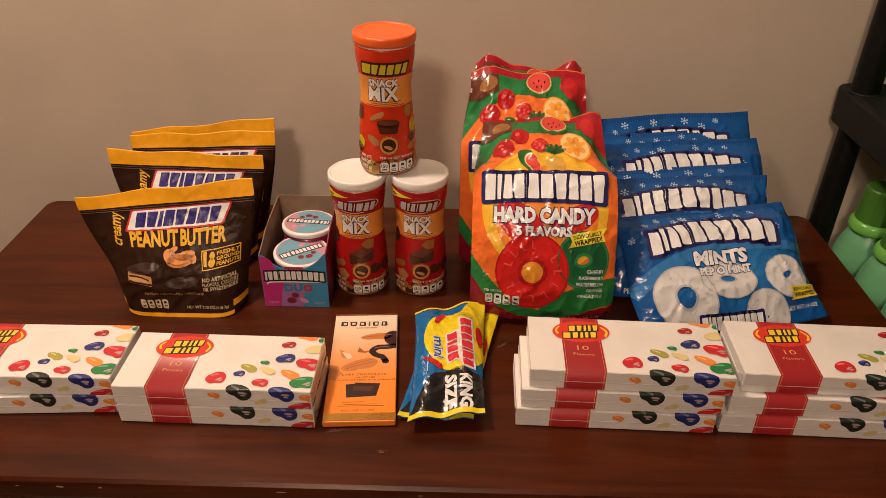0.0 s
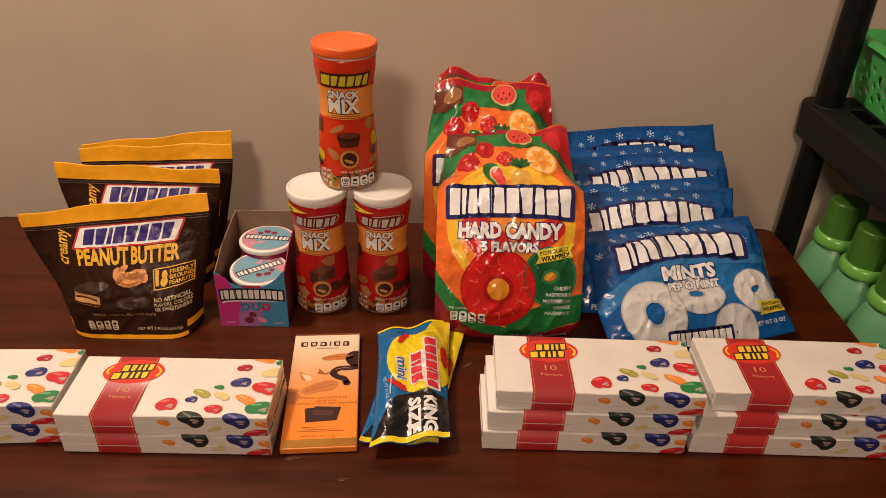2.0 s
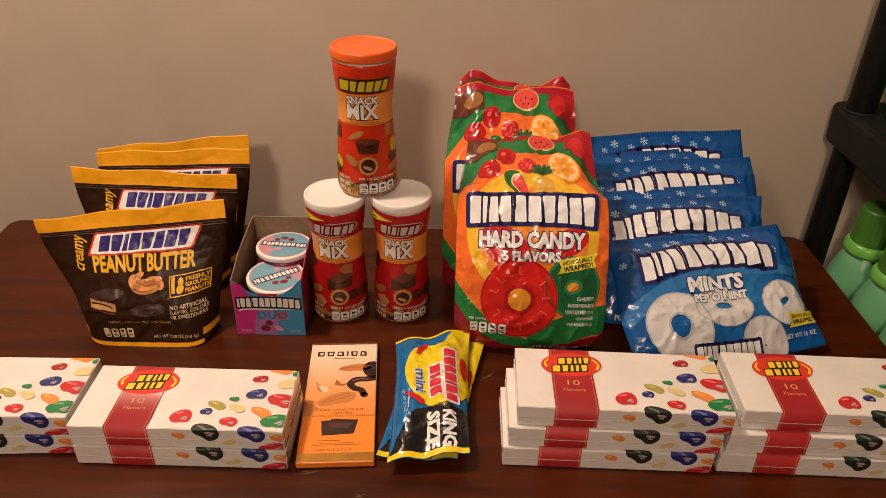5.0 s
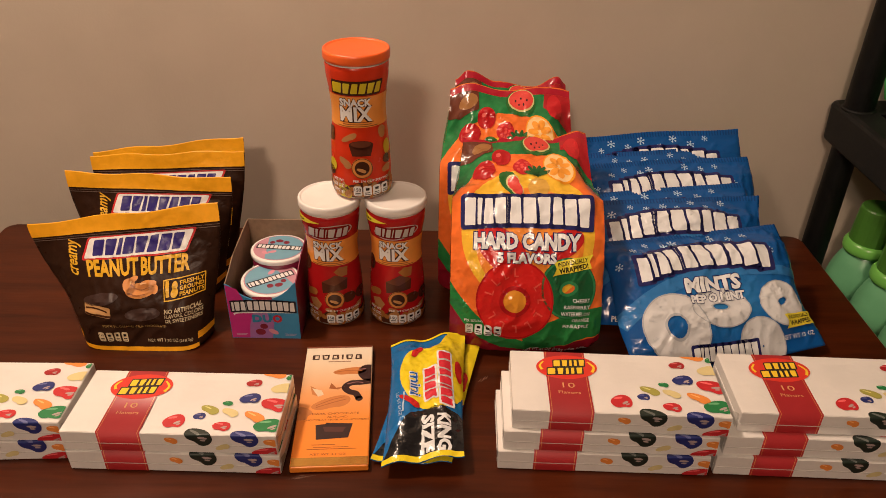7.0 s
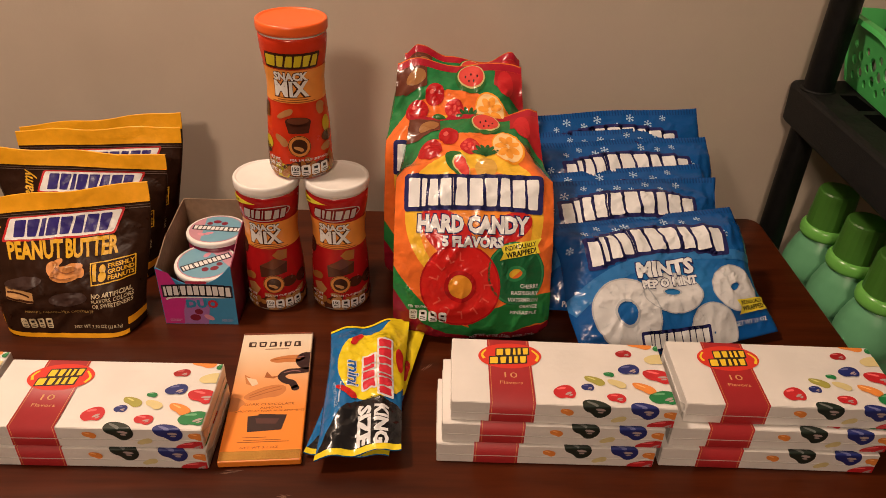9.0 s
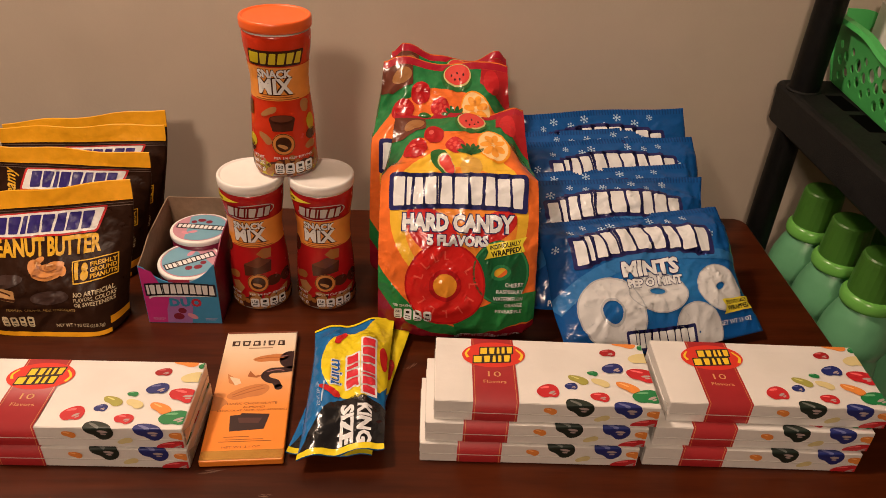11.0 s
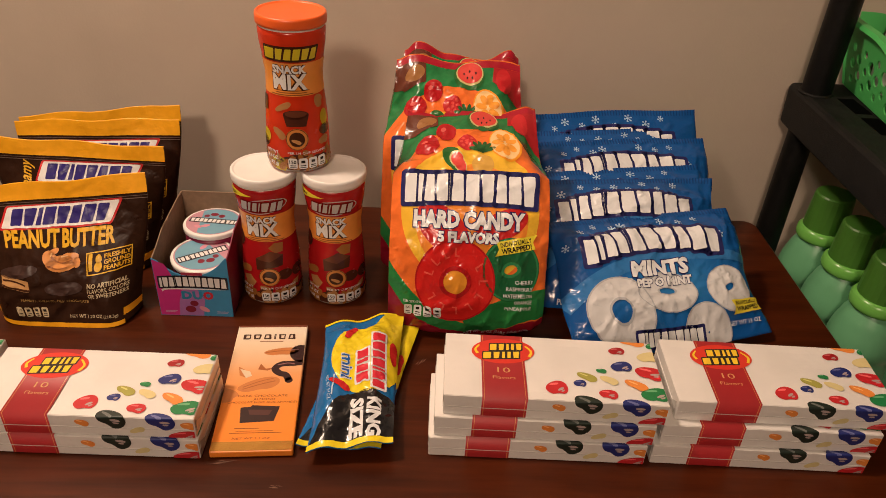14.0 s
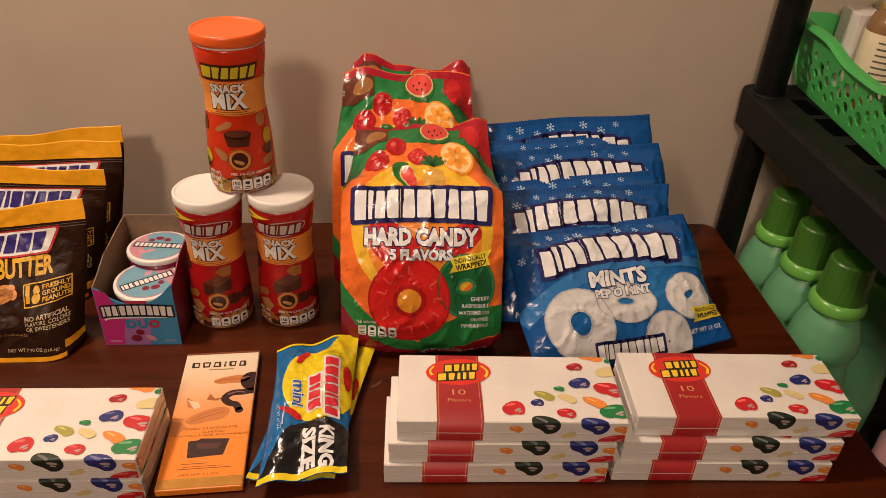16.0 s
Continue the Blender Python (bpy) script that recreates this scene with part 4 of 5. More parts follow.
    ink("weight_text", words("NET WT 13 OZ", 0.092, 0.0185, 0.0050, 0.044, 0.01), WHITE, t, s, 4)
    ink("small_logo_outline", blocks(ws, -0.006, 0.0130, 0.082, 0.014, gap=0.1, grow=0.0030), NAVY, t, s, 4)
    ink("small_logo", blocks(ws, -0.006, 0.0130, 0.082, 0.014, gap=0.1), WHITE, t, s, 5)
    ink("small_text", words("PEP O MINT", -0.078, 0.0080, 0.0070, 0.048, 0.03), WHITE, t, s, 5)
    return t


def bag_pose(x, y0, z0, y1, z1, yaw):
    """A bag whose foot is at (x, y0, z0) and whose top lies at (y1, z1)."""
    return pose(x, y0, z0, -math.degrees(math.atan2(y1 - y0, z1 - z0)), 0, yaw)


THIN = Matrix.Diagonal((1, 0.72, 1, 1))
m1, m2, m3 = mint_bag(1.3), mint_bag(4.6), mint_bag(7.9)
m1.matrix_basis = bag_pose(0.364, 0.770, 0.758, 0.912, 0.845, 8) @ pose(0, 0, 0, 0, -3, 0)
m2.matrix_basis = bag_pose(0.340, 0.846, 0.757, 0.978, 0.862, 4) @ pose(0, 0, 0, 0, -1, 0)
m3.matrix_basis = bag_pose(0.342, 0.882, 0.757, 1.020, 0.861, 3) @ pose(0, 0, 0, 0, -4, 0) @ THIN
copy_thing(m1, bag_pose(0.354, 0.946, 0.760, 1.070, 0.884, 4) @ pose(0, 0, 0, 0, -2, 0) @ THIN)
copy_thing(m2, bag_pose(0.343, 0.980, 0.757, 1.095, 0.886, 2) @ pose(0, 0, 0, 0, -4, 0) @ THIN)
copy_thing(m3, bag_pose(0.346, 1.026, 0.757, 1.113, 0.904, 0) @ pose(0, 0, 0, 0, -4, 0) @ THIN)

# -- gummy fish bags --


def gummy_bag(seed, thick, lift):
    t = thing("gummy_bag", "small blue, yellow and black foil bag of gummy candy", "candy bag", "gummy candy bags lying on the table")
    H, W = 0.183, 0.044

    def front(u, v):
        e = min(smooth01(0.0, 0.26, v), smooth01(0.0, 0.24, 1 - v))
        return 0.0006 + thick * (max(1 - abs(u) ** 3, 0) ** 0.7) * max(e, 0) ** 0.8

    F, B = bag_grids(H, lambda v: W * (1 - 0.10 * math.sin(math.pi * v) - 0.07 * (1 - smooth01(0, 0.5, v))), front, front, 44, 64, seed, 0.0026,
                     lambda u, v: (0.3 + 0.7 * smooth01(0, 0.14, min(v, 1 - v))) * (0.3 + 0.7 * smooth01(0, 0.15, 1 - abs(u))), fine=1.2,
                     mid=lambda u, v: (-0.003 * (1 - v), 0.003 * math.sin(6 * u + seed) - lift * u * (1 - smooth01(0, 0.35, v))), rise=lambda u, v: 0.013 * u * smooth01(0.7, 1, v) + 0.004 * u * (1 - smooth01(0, 0.3, v)))
    part("body", bag_bm(F, B), film("gummy_blue", (0.012, 0.15, 0.42)), t)
    s = grid_sheet(F, -W, W, 0, H)
    Yl = film("gummy_yellow", (0.78, 0.62, 0.02))
    ink("black_print", [[(-W, 0.006), (W, 0.006), (W, 0.050)] + [(W - 2 * W * k / 10, 0.054 + 0.005 * math.sin(k * 0.5) - 0.045 * max(0, (k - 6) / 4) ** 2) for k in range(11)]], INK, t, s, 1)
    inks("end_strip", (rect(-W, W, 0, 0.0065), rect(-W, W, H - 0.0035, H)), Yl, t, s, 2, "yellow crimped end")
    ink("yellow_print", oval(0.007, 0.106, 0.0390, 0.0500, 8) + [[(0.010, 0.150), (W, 0.110), (W, H), (0.024, H)]], Yl, t, s, 1)
    inks("red_fish", (bean(-0.013, 0.143, 0.024, 0.010, 62), bean(0.038, 0.117, 0.032, 0.010, 95), bean(-0.019, 0.066, 0.027, 0.010, -30)), RED, t, s, 3)
    w1, w2 = [1, 1.2, 0.9, 0.9, 0.45, 0.85, 0.9], [1, 0.45, 0.9, 0.9]
    for ws, cx, cy, wd, hh in ((w1, 0.0225, 0.100, 0.076, 0.0130), (w2, 0.0050, 0.093, 0.046, 0.0130)):
        ink("logo_outline", blocks(ws, cx, cy, wd, hh, gap=0.16, grow=0.0022, deg=-86), WHITE, t, s, 3)
        ink("logo", blocks(ws, cx, cy, wd, hh, gap=0.16, deg=-86), film("logo_red", (0.60, 0.03, 0.05)), t, s, 4, "plain red blocks edged in white")
    ink("size_outline", words("mini", -0.0125, 0.091, 0.0130, 0.036, 0.06, -86), WHITE, t, s, 3)
    ink("size_text", words("mini", -0.0125, 0.091, 0.0125, 0.033, 0.02, -86), film("mini_blue", (0.02, 0.12, 0.42)), t, s, 4)
    ink("king_text", words("KING", 0.0230, 0.0270, 0.0135, 0.042, 0.05, -88) + words("SIZE", 0.0050, 0.0275, 0.0135, 0.041, 0.05, -88), WHITE, t, s, 3, "bold white lettering")
    ink("weight_text", words("NET WT 3.4 OZ", -0.030, 0.062, 0.0035, 0.034, 0.0, -80) + rect(-0.026, -0.0245, 0.050, 0.078), film("flake", (0.40, 0.55, 0.72)), t, s, 3)
    return t


g1, g2 = gummy_bag(2.2, 0.015, 0.004), gummy_bag(6.1, 0.005, 0.0)
g1.matrix_basis = bag_pose(0.0065, 0.596, 0.770, 0.777, 0.777, 0.5)
g2.matrix_basis = bag_pose(-0.006, 0.606, 0.7570, 0.787, 0.7580, -9)

# -- chocolate bar --


def chocolate():
    t = thing("chocolate_bar", "flat cream and orange carton of dark almond chocolate", "chocolate bar")
    L, W, Z = 0.188, 0.0785, 0.0085
    m = bpy.data.materials.new("choc_wrapper")
    m.use_nodes = True
    nt = m.node_tree
    b = nt.nodes["Principled BSDF"]
    b.inputs["Roughness"].default_value = 0.38
    tc, sp, cr, ns, mx = (nt.nodes.new("ShaderNode" + k) for k in ("TexCoord", "SeparateXYZ", "ValToRGB", "TexNoise", "Math"))
    mx.operation = "MULTIPLY_ADD"
    mx.inputs[1].default_value = 0.012
    ns.inputs["Scale"].default_value = 30
    nt.links.new(tc.outputs["Object"], sp.inputs[0])
    nt.links.new(tc.outputs["Object"], ns.inputs["Vector"])
    nt.links.new(ns.outputs["Fac"], mx.inputs[0])
    nt.links.new(sp.outputs["Y"], mx.inputs[2])
    mr = nt.nodes.new("ShaderNodeMapRange")
    mr.inputs[2].default_value = L
    nt.links.new(mx.outputs[0], mr.inputs[0])
    nt.links.new(mr.outputs[0], cr.inputs[0])
    e = cr.color_ramp.elements
    e[0].position, e[0].color = 0.10, (0.86, 0.25, 0.025, 1)
    e[1].position, e[1].color = 0.97, (0.80, 0.70, 0.55, 1)
    for p, c in ((0.38, (0.84, 0.27, 0.04, 1)), (0.60, (0.78, 0.36, 0.14, 1)), (0.80, (0.78, 0.58, 0.38, 1))):
        k = e.new(p)
        k.color = c
    nt.links.new(cr.outputs[0], b.inputs["Base Color"])
    part("wrapper", box_bm(-W / 2, W / 2, 0, L, 0, Z, 0.0018, 3), m, t, smooth=False)
    s = Sheet(lambda u, v: (np.array((u, v, Z)), np.array((0, 0, 1.0))), box=(-W / 2 + 0.001, W / 2 - 0.001, 0.001, L - 0.001), lift=FLAT)
    ink("foil_end", rect(-W / 2, W / 2, 0, 0.012), mat("gold_foil", (0.72, 0.40, 0.10), 0.25, metal=0.9, vary=0.1), t, s, 1, "gold foil fold")
    ink("top_band", rect(-W / 2, W / 2, L - 0.004, L), paper("wine", (0.20, 0.06, 0.03)), t, s, 1)
    ink("logo", blocks([1, 1.1, 1.05, 0.25, 1, 1], -0.002, 0.167, 0.058, 0.0085, gap=0.35), paper("choc_ink", (0.05, 0.02, 0.01)), t, s, 1, "row of plain dark blocks")
    ink("logo_gap", blocks([0.5, 0.6, 0.55, 0.02, 0.5, 0.4], -0.002, 0.167, 0.052, 0.0045, gap=0.85), paper("cream", (0.72, 0.62, 0.48)), t, s, 2)
    ink("small_line", rect(-0.012, 0.014, 0.158, 0.1595), paper("choc_grey", (0.35, 0.2, 0.12)), t, s, 1)
    al, ald = paper("almond", (0.58, 0.21, 0.06)), paper("almond_dark", (0.40, 0.12, 0.03))
    inks("almond", (bean(0.014, 0.141, 0.038, 0.014, 6), bean(-0.004, 0.089, 0.044, 0.021, 18), bean(-0.035, 0.074, 0.020, 0.028, 70), [[(-0.029, 0.118), (-0.022, 0.113), (-0.018, 0.100), (-0.026, 0.104)]]), al, t, s, 1, "printed almonds")
    inks("almond_grain", (band([(-0.003, 0.140), (0.012, 0.1425), (0.028, 0.142)], 0.0012), band([(-0.020, 0.083), (-0.003, 0.090), (0.012, 0.095)], 0.0012), band([(-0.020, 0.086), (-0.005, 0.094), (0.010, 0.099)], 0.001)), ald, t, s, 2)
    ink("almond_cut", [[(-0.027, 0.114), (-0.016, 0.110), (-0.013, 0.103), (-0.019, 0.100)]], paper("nut_white", (0.75, 0.60, 0.42)), t, s, 2)
    ink("almond_chip", [[(-0.006, 0.122), (0.000, 0.114), (0.010, 0.116), (0.002, 0.111), (-0.008, 0.113)]], ald, t, s, 1)
    dk = paper("dark_chocolate", (0.030, 0.010, 0.010))
    ink("chocolate_drip", oval(0.036, 0.138, 0.0125, 0.0145, 20) + band([(0.040, 0.124), (0.028, 0.122), (0.016, 0.121), (0.010, 0.114), (0.015, 0.107), (0.022, 0.104), (0.026, 0.096)], 0.0085, 0.9) + oval(0.026, 0.096, 0.0042), dk, t, s, 1, "glossy dark chocolate swirl")
    ink("drip_gleam", band([(0.024, 0.144), (0.032, 0.145)], 0.0016) + band([(0.012, 0.1195), (0.022, 0.1225), (0.030, 0.121)], 0.0014), paper("gleam", (0.30, 0.14, 0.14)), t, s, 2)
    ti = paper("choc_ink", (0.05, 0.02, 0.01))
    ink("flavor_text", words("DARK CHOCOLATE", 0.002, 0.0735, 0.0032, 0.050) + words("ALMOND", 0.004, 0.0685, 0.0030, 0.022) + words("CHOCOLAT NOIR AUX AMANDES", 0.003, 0.0642, 0.0026, 0.070), paper("choc_text", (0.22, 0.06, 0.01)), t, s, 1)
    ink("chocolate_square", [[(-0.018, 0.057), (-0.008, 0.058), (-0.007, 0.060), (0.021, 0.058), (0.017, 0.038), (-0.016, 0.036)]], dk, t, s, 1, "piece of dark chocolate")
    ink("square_facet", [[(-0.010, 0.054), (0.014, 0.053), (0.011, 0.046), (-0.008, 0.047)]], paper("facet", (0.085, 0.028, 0.024)), t, s, 2)
    ink("weight_text", rect(-0.020, 0.004, 0.0285, 0.0292) + rect(-0.018, 0.018, 0.0250, 0.0256) + rect(-0.024, 0.026, 0.0225, 0.0232) + words("NET WT 3.1 OZ", -0.002, 0.016, 0.0026, 0.036), paper("choc_text", (0.22, 0.06, 0.01)), t, s, 1)
    t.matrix_basis = pose(-0.090, 0.597, TOP + 0.0003, 0, 0, 3.6)
    return t


chocolate()

# -- flat white gift boxes of jelly beans --
JW, JD, JH = 0.2100, 0.0895, 0.0243
CARTON = mat("white_carton", (0.765, 0.74, 0.71), 0.36, vary=0.04, scale=25, bump=0.22, bump_scale=120, coat=0.45, wear=0.08)


def gift_box():
    t = thing("jelly_bean_box", "flat white gift box of jelly beans with red ribbon print", "candy box", "stacked jelly bean boxes")
    bm = box_bm(0, JW, 0, JD, 0, JH)
    bmesh.ops.subdivide_edges(bm, edges=bm.edges[:], cuts=7, use_grid_fill=True)
    for v in bm.verts:
        x, y, z = v.co
        k = 0.0006 * math.sin(x * 60) * math.sin(y * 40 + 1)
        if z > JH - 1e-5 and 0.002 < y < JD - 0.002:
            v.co.z += k - 0.0003
    bmesh.ops.bevel(bm, geom=[e for e in bm.edges if e.calc_face_angle(0) > 1.2], offset=0.0006, segments=2, affect="EDGES")
    part("carton", bm, CARTON, t, smooth=False)
    # clear wrap seams along the front and the end
    seam = mat("wrap_seam", (0.66, 0.64, 0.61), 0.2, vary=0.05, coat=0.6)
    part("wrap_seam", box_bm(0.002, JW - 0.002, -0.0004, 0.0006, 0.0098, 0.0106), seam, t, smooth=False)
    for x0 in (0, JW):
        part("wrap_seam", box_bm(x0 - 0.0006, x0 + 0.0006, 0.003, JD - 0.003, 0.0100, 0.0108), seam, t, smooth=False)
    for x0, y1 in ((JW, 0.020), (0, 0.018)):
        bm = bmesh.new()
        s1 = 1 if x0 > 0 else -1
        bm.faces.new([bm.verts.new((x0 + s1 * 0.0007, y, z)) for y, z in ((0.004, 0.002), (y1, 0.010), (0.004, 0.0195))])
        part("wrap_fold", bm, seam, t, smooth=False)

    def at(u, v):
        if v >= 0:
            return np.array((u, v, JH + 0.0003)), np.array((0, 0, 1.0))
        return np.array((u, -0.0003, JH + v)), np.array((0, -1.0, 0))

    s = Sheet(at, vs=[0.0], box=(0.0008, JW - 0.0008, -JH + 0.0006, JD - 0.0008), lift=FLAT)
    RIB, RIBL = paper("ribbon", (0.36, 0.018, 0.022)), paper("ribbon_line", (0.60, 0.26, 0.08))
    ink("ribbon", rect(0.0355, 0.078, -JH, JD), RIB, t, s, 1, "dark red printed ribbon")
    ink("ribbon_line", rect(0.0372, 0.0377, -JH, JD) + rect(0.0758, 0.0763, -JH, JD), RIBL, t, s, 2)
    red, yel, blk = paper("logo_red", (0.66, 0.035, 0.02)), paper("logo_yellow", (0.86, 0.58, 0.03)), paper("logo_black", (0.02, 0.012, 0.01))
    ink("logo_bean", oval(0.0575, 0.0650, 0.0315, 0.0185, 4, 40), red, t, s, 3, "red bean-shaped emblem")
    inks("logo_edge", (band([(0.032, 0.060), (0.030, 0.066), (0.034, 0.073)], 0.003, 0.5), band([(0.083, 0.058), (0.0855, 0.066), (0.080, 0.074)], 0.003, 0.6)), yel, t, s, 4)
    for ws, cx, cy, wd in (([0.95, 0.8, 0.42, 0.42, 0.8], 0.0605, 0.0712, 0.032), ([1.0, 0.8, 0.42, 0.42, 0.8], 0.0555, 0.0588, 0.036)):
        ink("logo_shadow", blocks(ws, cx, cy, wd, 0.0098, gap=0.14, grow=0.0012, lean=0.15, deg=5), blk, t, s, 4)
        ink("script", blocks(ws, cx, cy, wd, 0.0092, gap=0.30, lean=0.15, deg=5), yel, t, s, 5, "plain yellow blocks")
    ink("count_text", words("10", 0.0570, 0.0375, 0.0075, 0.0125) + words("Flavors", 0.0570, 0.0270, 0.0042, 0.022), paper("ribbon_text", (0.62, 0.30, 0.12)), t, s, 3)
    col = {"red": (0.52, 0.018, 0.025), "cherry": (0.36, 0.010, 0.015), "blue": (0.015, 0.025, 0.16), "green": (0.015, 0.20, 0.06), "black": (0.012, 0.022, 0.016), "orange": (0.78, 0.26, 0.05), "pale": (0.68, 0.58, 0.28), "olive": (0.36, 0.34, 0.07)}
    for c, cx, cy, w, h, dg in (("orange", 0.190, 0.0885, 0.027, 0.013, -12), ("green", 0.2085, 0.0835, 0.009, 0.009, 30), ("cherry", 0.1725, 0.0735, 0.0165, 0.0125, 8), ("pale", 0.2035, 0.0665, 0.024, 0.017, 10),
                                ("blue", 0.1735, 0.0505, 0.0215, 0.0165, 12), ("red", 0.2000, 0.0425, 0.029, 0.021, -14), ("green", 0.1525, 0.0430, 0.0105, 0.0075, -5), ("olive", 0.1370, 0.0335, 0.0205, 0.012, -25), ("blue", 0.1293, 0.0240, 0.0125, 0.011, 5),
                                ("pale", 0.1580, 0.0305, 0.0185, 0.011, -25), ("red", 0.1065, 0.0160, 0.0215, 0.021, 15), ("orange", 0.1833, 0.0255, 0.0235, 0.013, -28), ("red", 0.1545, 0.0110, 0.018, 0.014, -6), ("green", 0.1995, 0.0130, 0.0280, 0.021, 6),
                                ("orange", 0.1075, -0.0085, 0.013, 0.0090, -18), ("black", 0.1340, -0.0030, 0.0285, 0.0225, -28), ("blue", 0.1790, -0.0040, 0.0280, 0.0215, -22), ("pale", 0.1570, -0.0160, 0.015, 0.008, 20), ("orange", 0.2045, -0.0085, 0.0145, 0.0105, -10), ("red", 0.1990, -0.0215, 0.029, 0.013, 8)):
        big = h > 0.010 and c in ("red", "blue", "black", "green", "cherry")
        ink("printed_bean", bean(cx, cy, w, h, dg), paper("bean_" + c, col[c]), t, s, 2)
        if c != "pale":
            ink("bean_gleam", bean(cx - 0.12 * w, cy + 0.26 * h, w * 0.42, h * 0.16, dg), paper("bean_hi_" + c, tuple(min(1, v * 1.5 + 0.12) for v in col[c])), t, s, 3)
        if big:
            ink("bean_mark", turn(oval(0, 0, 0.17, 0.07, n=14) + oval(0.02, -0.14, 0.10, 0.045, n=12), cx + 0.16 * w, cy - 0.04 * h, dg + 20, w, h), paper("bean_mark", (0.42, 0.33, 0.32)), t, s, 3)
    return t


jelly = gift_box()
SPOTS = ((0.078, 0.6055, 0, -1.4), (0.0825, 0.6085, 1, -1.6), (0.0900, 0.6125, 2, -2.0), (0.2945, 0.6025, 0, -1.9), (0.3000, 0.6055, 1, -1.6), (0.3110, 0.6130, 2, -1.9),
         (-0.3470, 0.5970, 0, -0.8), (-0.3485, 0.5990, 1, -0.7), (-0.5650, 0.5985, 0, 3.2), (-0.5640, 0.6080, 1, 0.6))
for k, (x, y, level, yaw) in enumerate(SPOTS):
    m = pose(x, y, TOP + 0.0003 + level * (JH + 0.0004), 0, 0, yaw)
    if k:
        copy_thing(jelly, m)
    else:
        jelly.matrix_basis = m

# -- snack canisters --
STRETCH = 1.036
PROFILE = [(0.0, 0.0330), (0.003, 0.0355), (0.008, 0.0362), (0.030, 0.0362), (0.055, 0.0352), (0.075, 0.0332), (0.092, 0.0314), (0.105, 0.0312), (0.120, 0.0332), (0.135, 0.0358), (0.146, 0.0366), (0.152, 0.0366), (0.1535, 0.0350)]
PZ, PR = [p[0] for p in PROFILE], [p[1] for p in PROFILE]


def canister(kind):
    base = "orange" if kind else "red"
    t = thing("snack_canister", f"waisted plastic canister of chocolate snack mix, {base} label, {'orange' if kind else 'white'} lid", "canister", "stacked snack canisters")
    zs = np.linspace(0, 0.1535, 44)
    prof = [(float(np.interp(z, PZ, PR)), float(z) * STRETCH) for z in zs]
    LAB = gloss("can_orange", (0.60, 0.035, 0.008)) if kind else gloss("can_red", (0.40, 0.010, 0.012))
    part("body", lathe_bm(prof, 72), LAB, t)
    LID = mat("lid_orange", (0.86, 0.13, 0.02), 0.38, vary=0.04, coat=0.1) if kind else mat("lid_white", (0.80, 0.78, 0.75), 0.4, vary=0.03)
    part("neck", lathe_bm([(0.0345, 0.156), (0.0356, 0.1575), (0.0356, 0.161)], 64), mat("clear_neck", (0.72, 0.68, 0.64), 0.25), t, "pale rim")
    part("lid", lathe_bm([(0.0368, 0.1600), (0.0380, 0.1606), (0.0384, 0.163), (0.0384, 0.168), (0.0380, 0.1704), (0.0370, 0.1713), (0.0352, 0.1714), (0.0345, 0.1702), (0.0335, 0.1699), (0.005, 0.1699), (0.001, 0.1699)], 72), LID, t, f"{'orange' if kind else 'white'} plastic lid")

    def at(u, v):
        r = float(np.interp(v, PZ, PR))
        a = -math.pi / 2 + u / 0.036
        n = np.array((math.cos(a), math.sin(a), 0))
        return np.array((r * math.cos(a), r * math.sin(a), v * STRETCH)), n

    s = Sheet(at, [k * 0.0031416 / 2 for k in range(-36, 37)], list(zs[1:-1]), (-0.0565, 0.0565, 0.001, 0.1525))
    mid, cream = gloss("can_mid", (0.80, 0.30, 0.055)), gloss("cream", (0.72, 0.52, 0.28))
    top = 0.121
    ink("mid_band", rect(-0.0565, 0.0565, 0.086, top), mid, t, s, 1, "light orange band")
    ink("base_rim", rect(-0.0565, 0.0565, 0.001, 0.004), gloss("can_clear", (0.30, 0.26, 0.22)), t, s, 1)
    if kind:
        ws, lc, oc = [1.25, 0.8, 0.8, 0.75, 0.8, 0.75], gloss("logo_lime", (0.62, 0.50, 0.02)), gloss("can_shadow", (0.05, 0.015, 0.005))
        ink("logo_outline", blocks(ws, 0, 0.1305, 0.060, 0.012, gap=0.10, grow=0.0022, lean=0.2), oc, t, s, 2)
        ink("logo", blocks(ws, 0, 0.1305, 0.060, 0.0115, gap=0.16, lean=0.2), lc, t, s, 3, "plain yellow-green blocks")
    else:
        ws, lc, oc = [1, 0.4, 0.7, 0.15, 1, 0.8, 0.7], gloss("logo_silver", (0.50, 0.46, 0.45)), gloss("can_shadow_red", (0.16, 0.004, 0.006))
        ink("logo_ring", ring(0.002, 0.1325, 0.030, 0.0095, 0.0285, 0.0083, 6), lc, t, s, 2)
        ink("logo_outline", blocks(ws, 0, 0.1325, 0.050, 0.0125, gap=0.10, grow=0.0012, lean=0.2), oc, t, s, 3)
        ink("logo", blocks(ws, 0, 0.1325, 0.050, 0.0115, gap=0.22, lean=0.2), lc, t, s, 4, "plain silver blocks")
        ink("new_tag", [[(-0.045, 0.1400), (-0.045, 0.1515), (-0.008, 0.1455)]], gloss("tag_yellow", (0.78, 0.66, 0.05)), t, s, 3)
        ink("new_text", words("NEW", -0.035, 0.1452, 0.0034, 0.010, 0.02), gloss("ink", (0.01, 0.01, 0.012)), t, s, 4)
    ink("name_outline", words("SNACK", -0.002, 0.1145, 0.0080, 0.0424, 0.10) + words("MIX", -0.002, 0.1015, 0.0160, 0.0452, 0.085), gloss("brown", (0.055, 0.018, 0.008)), t, s, 2)
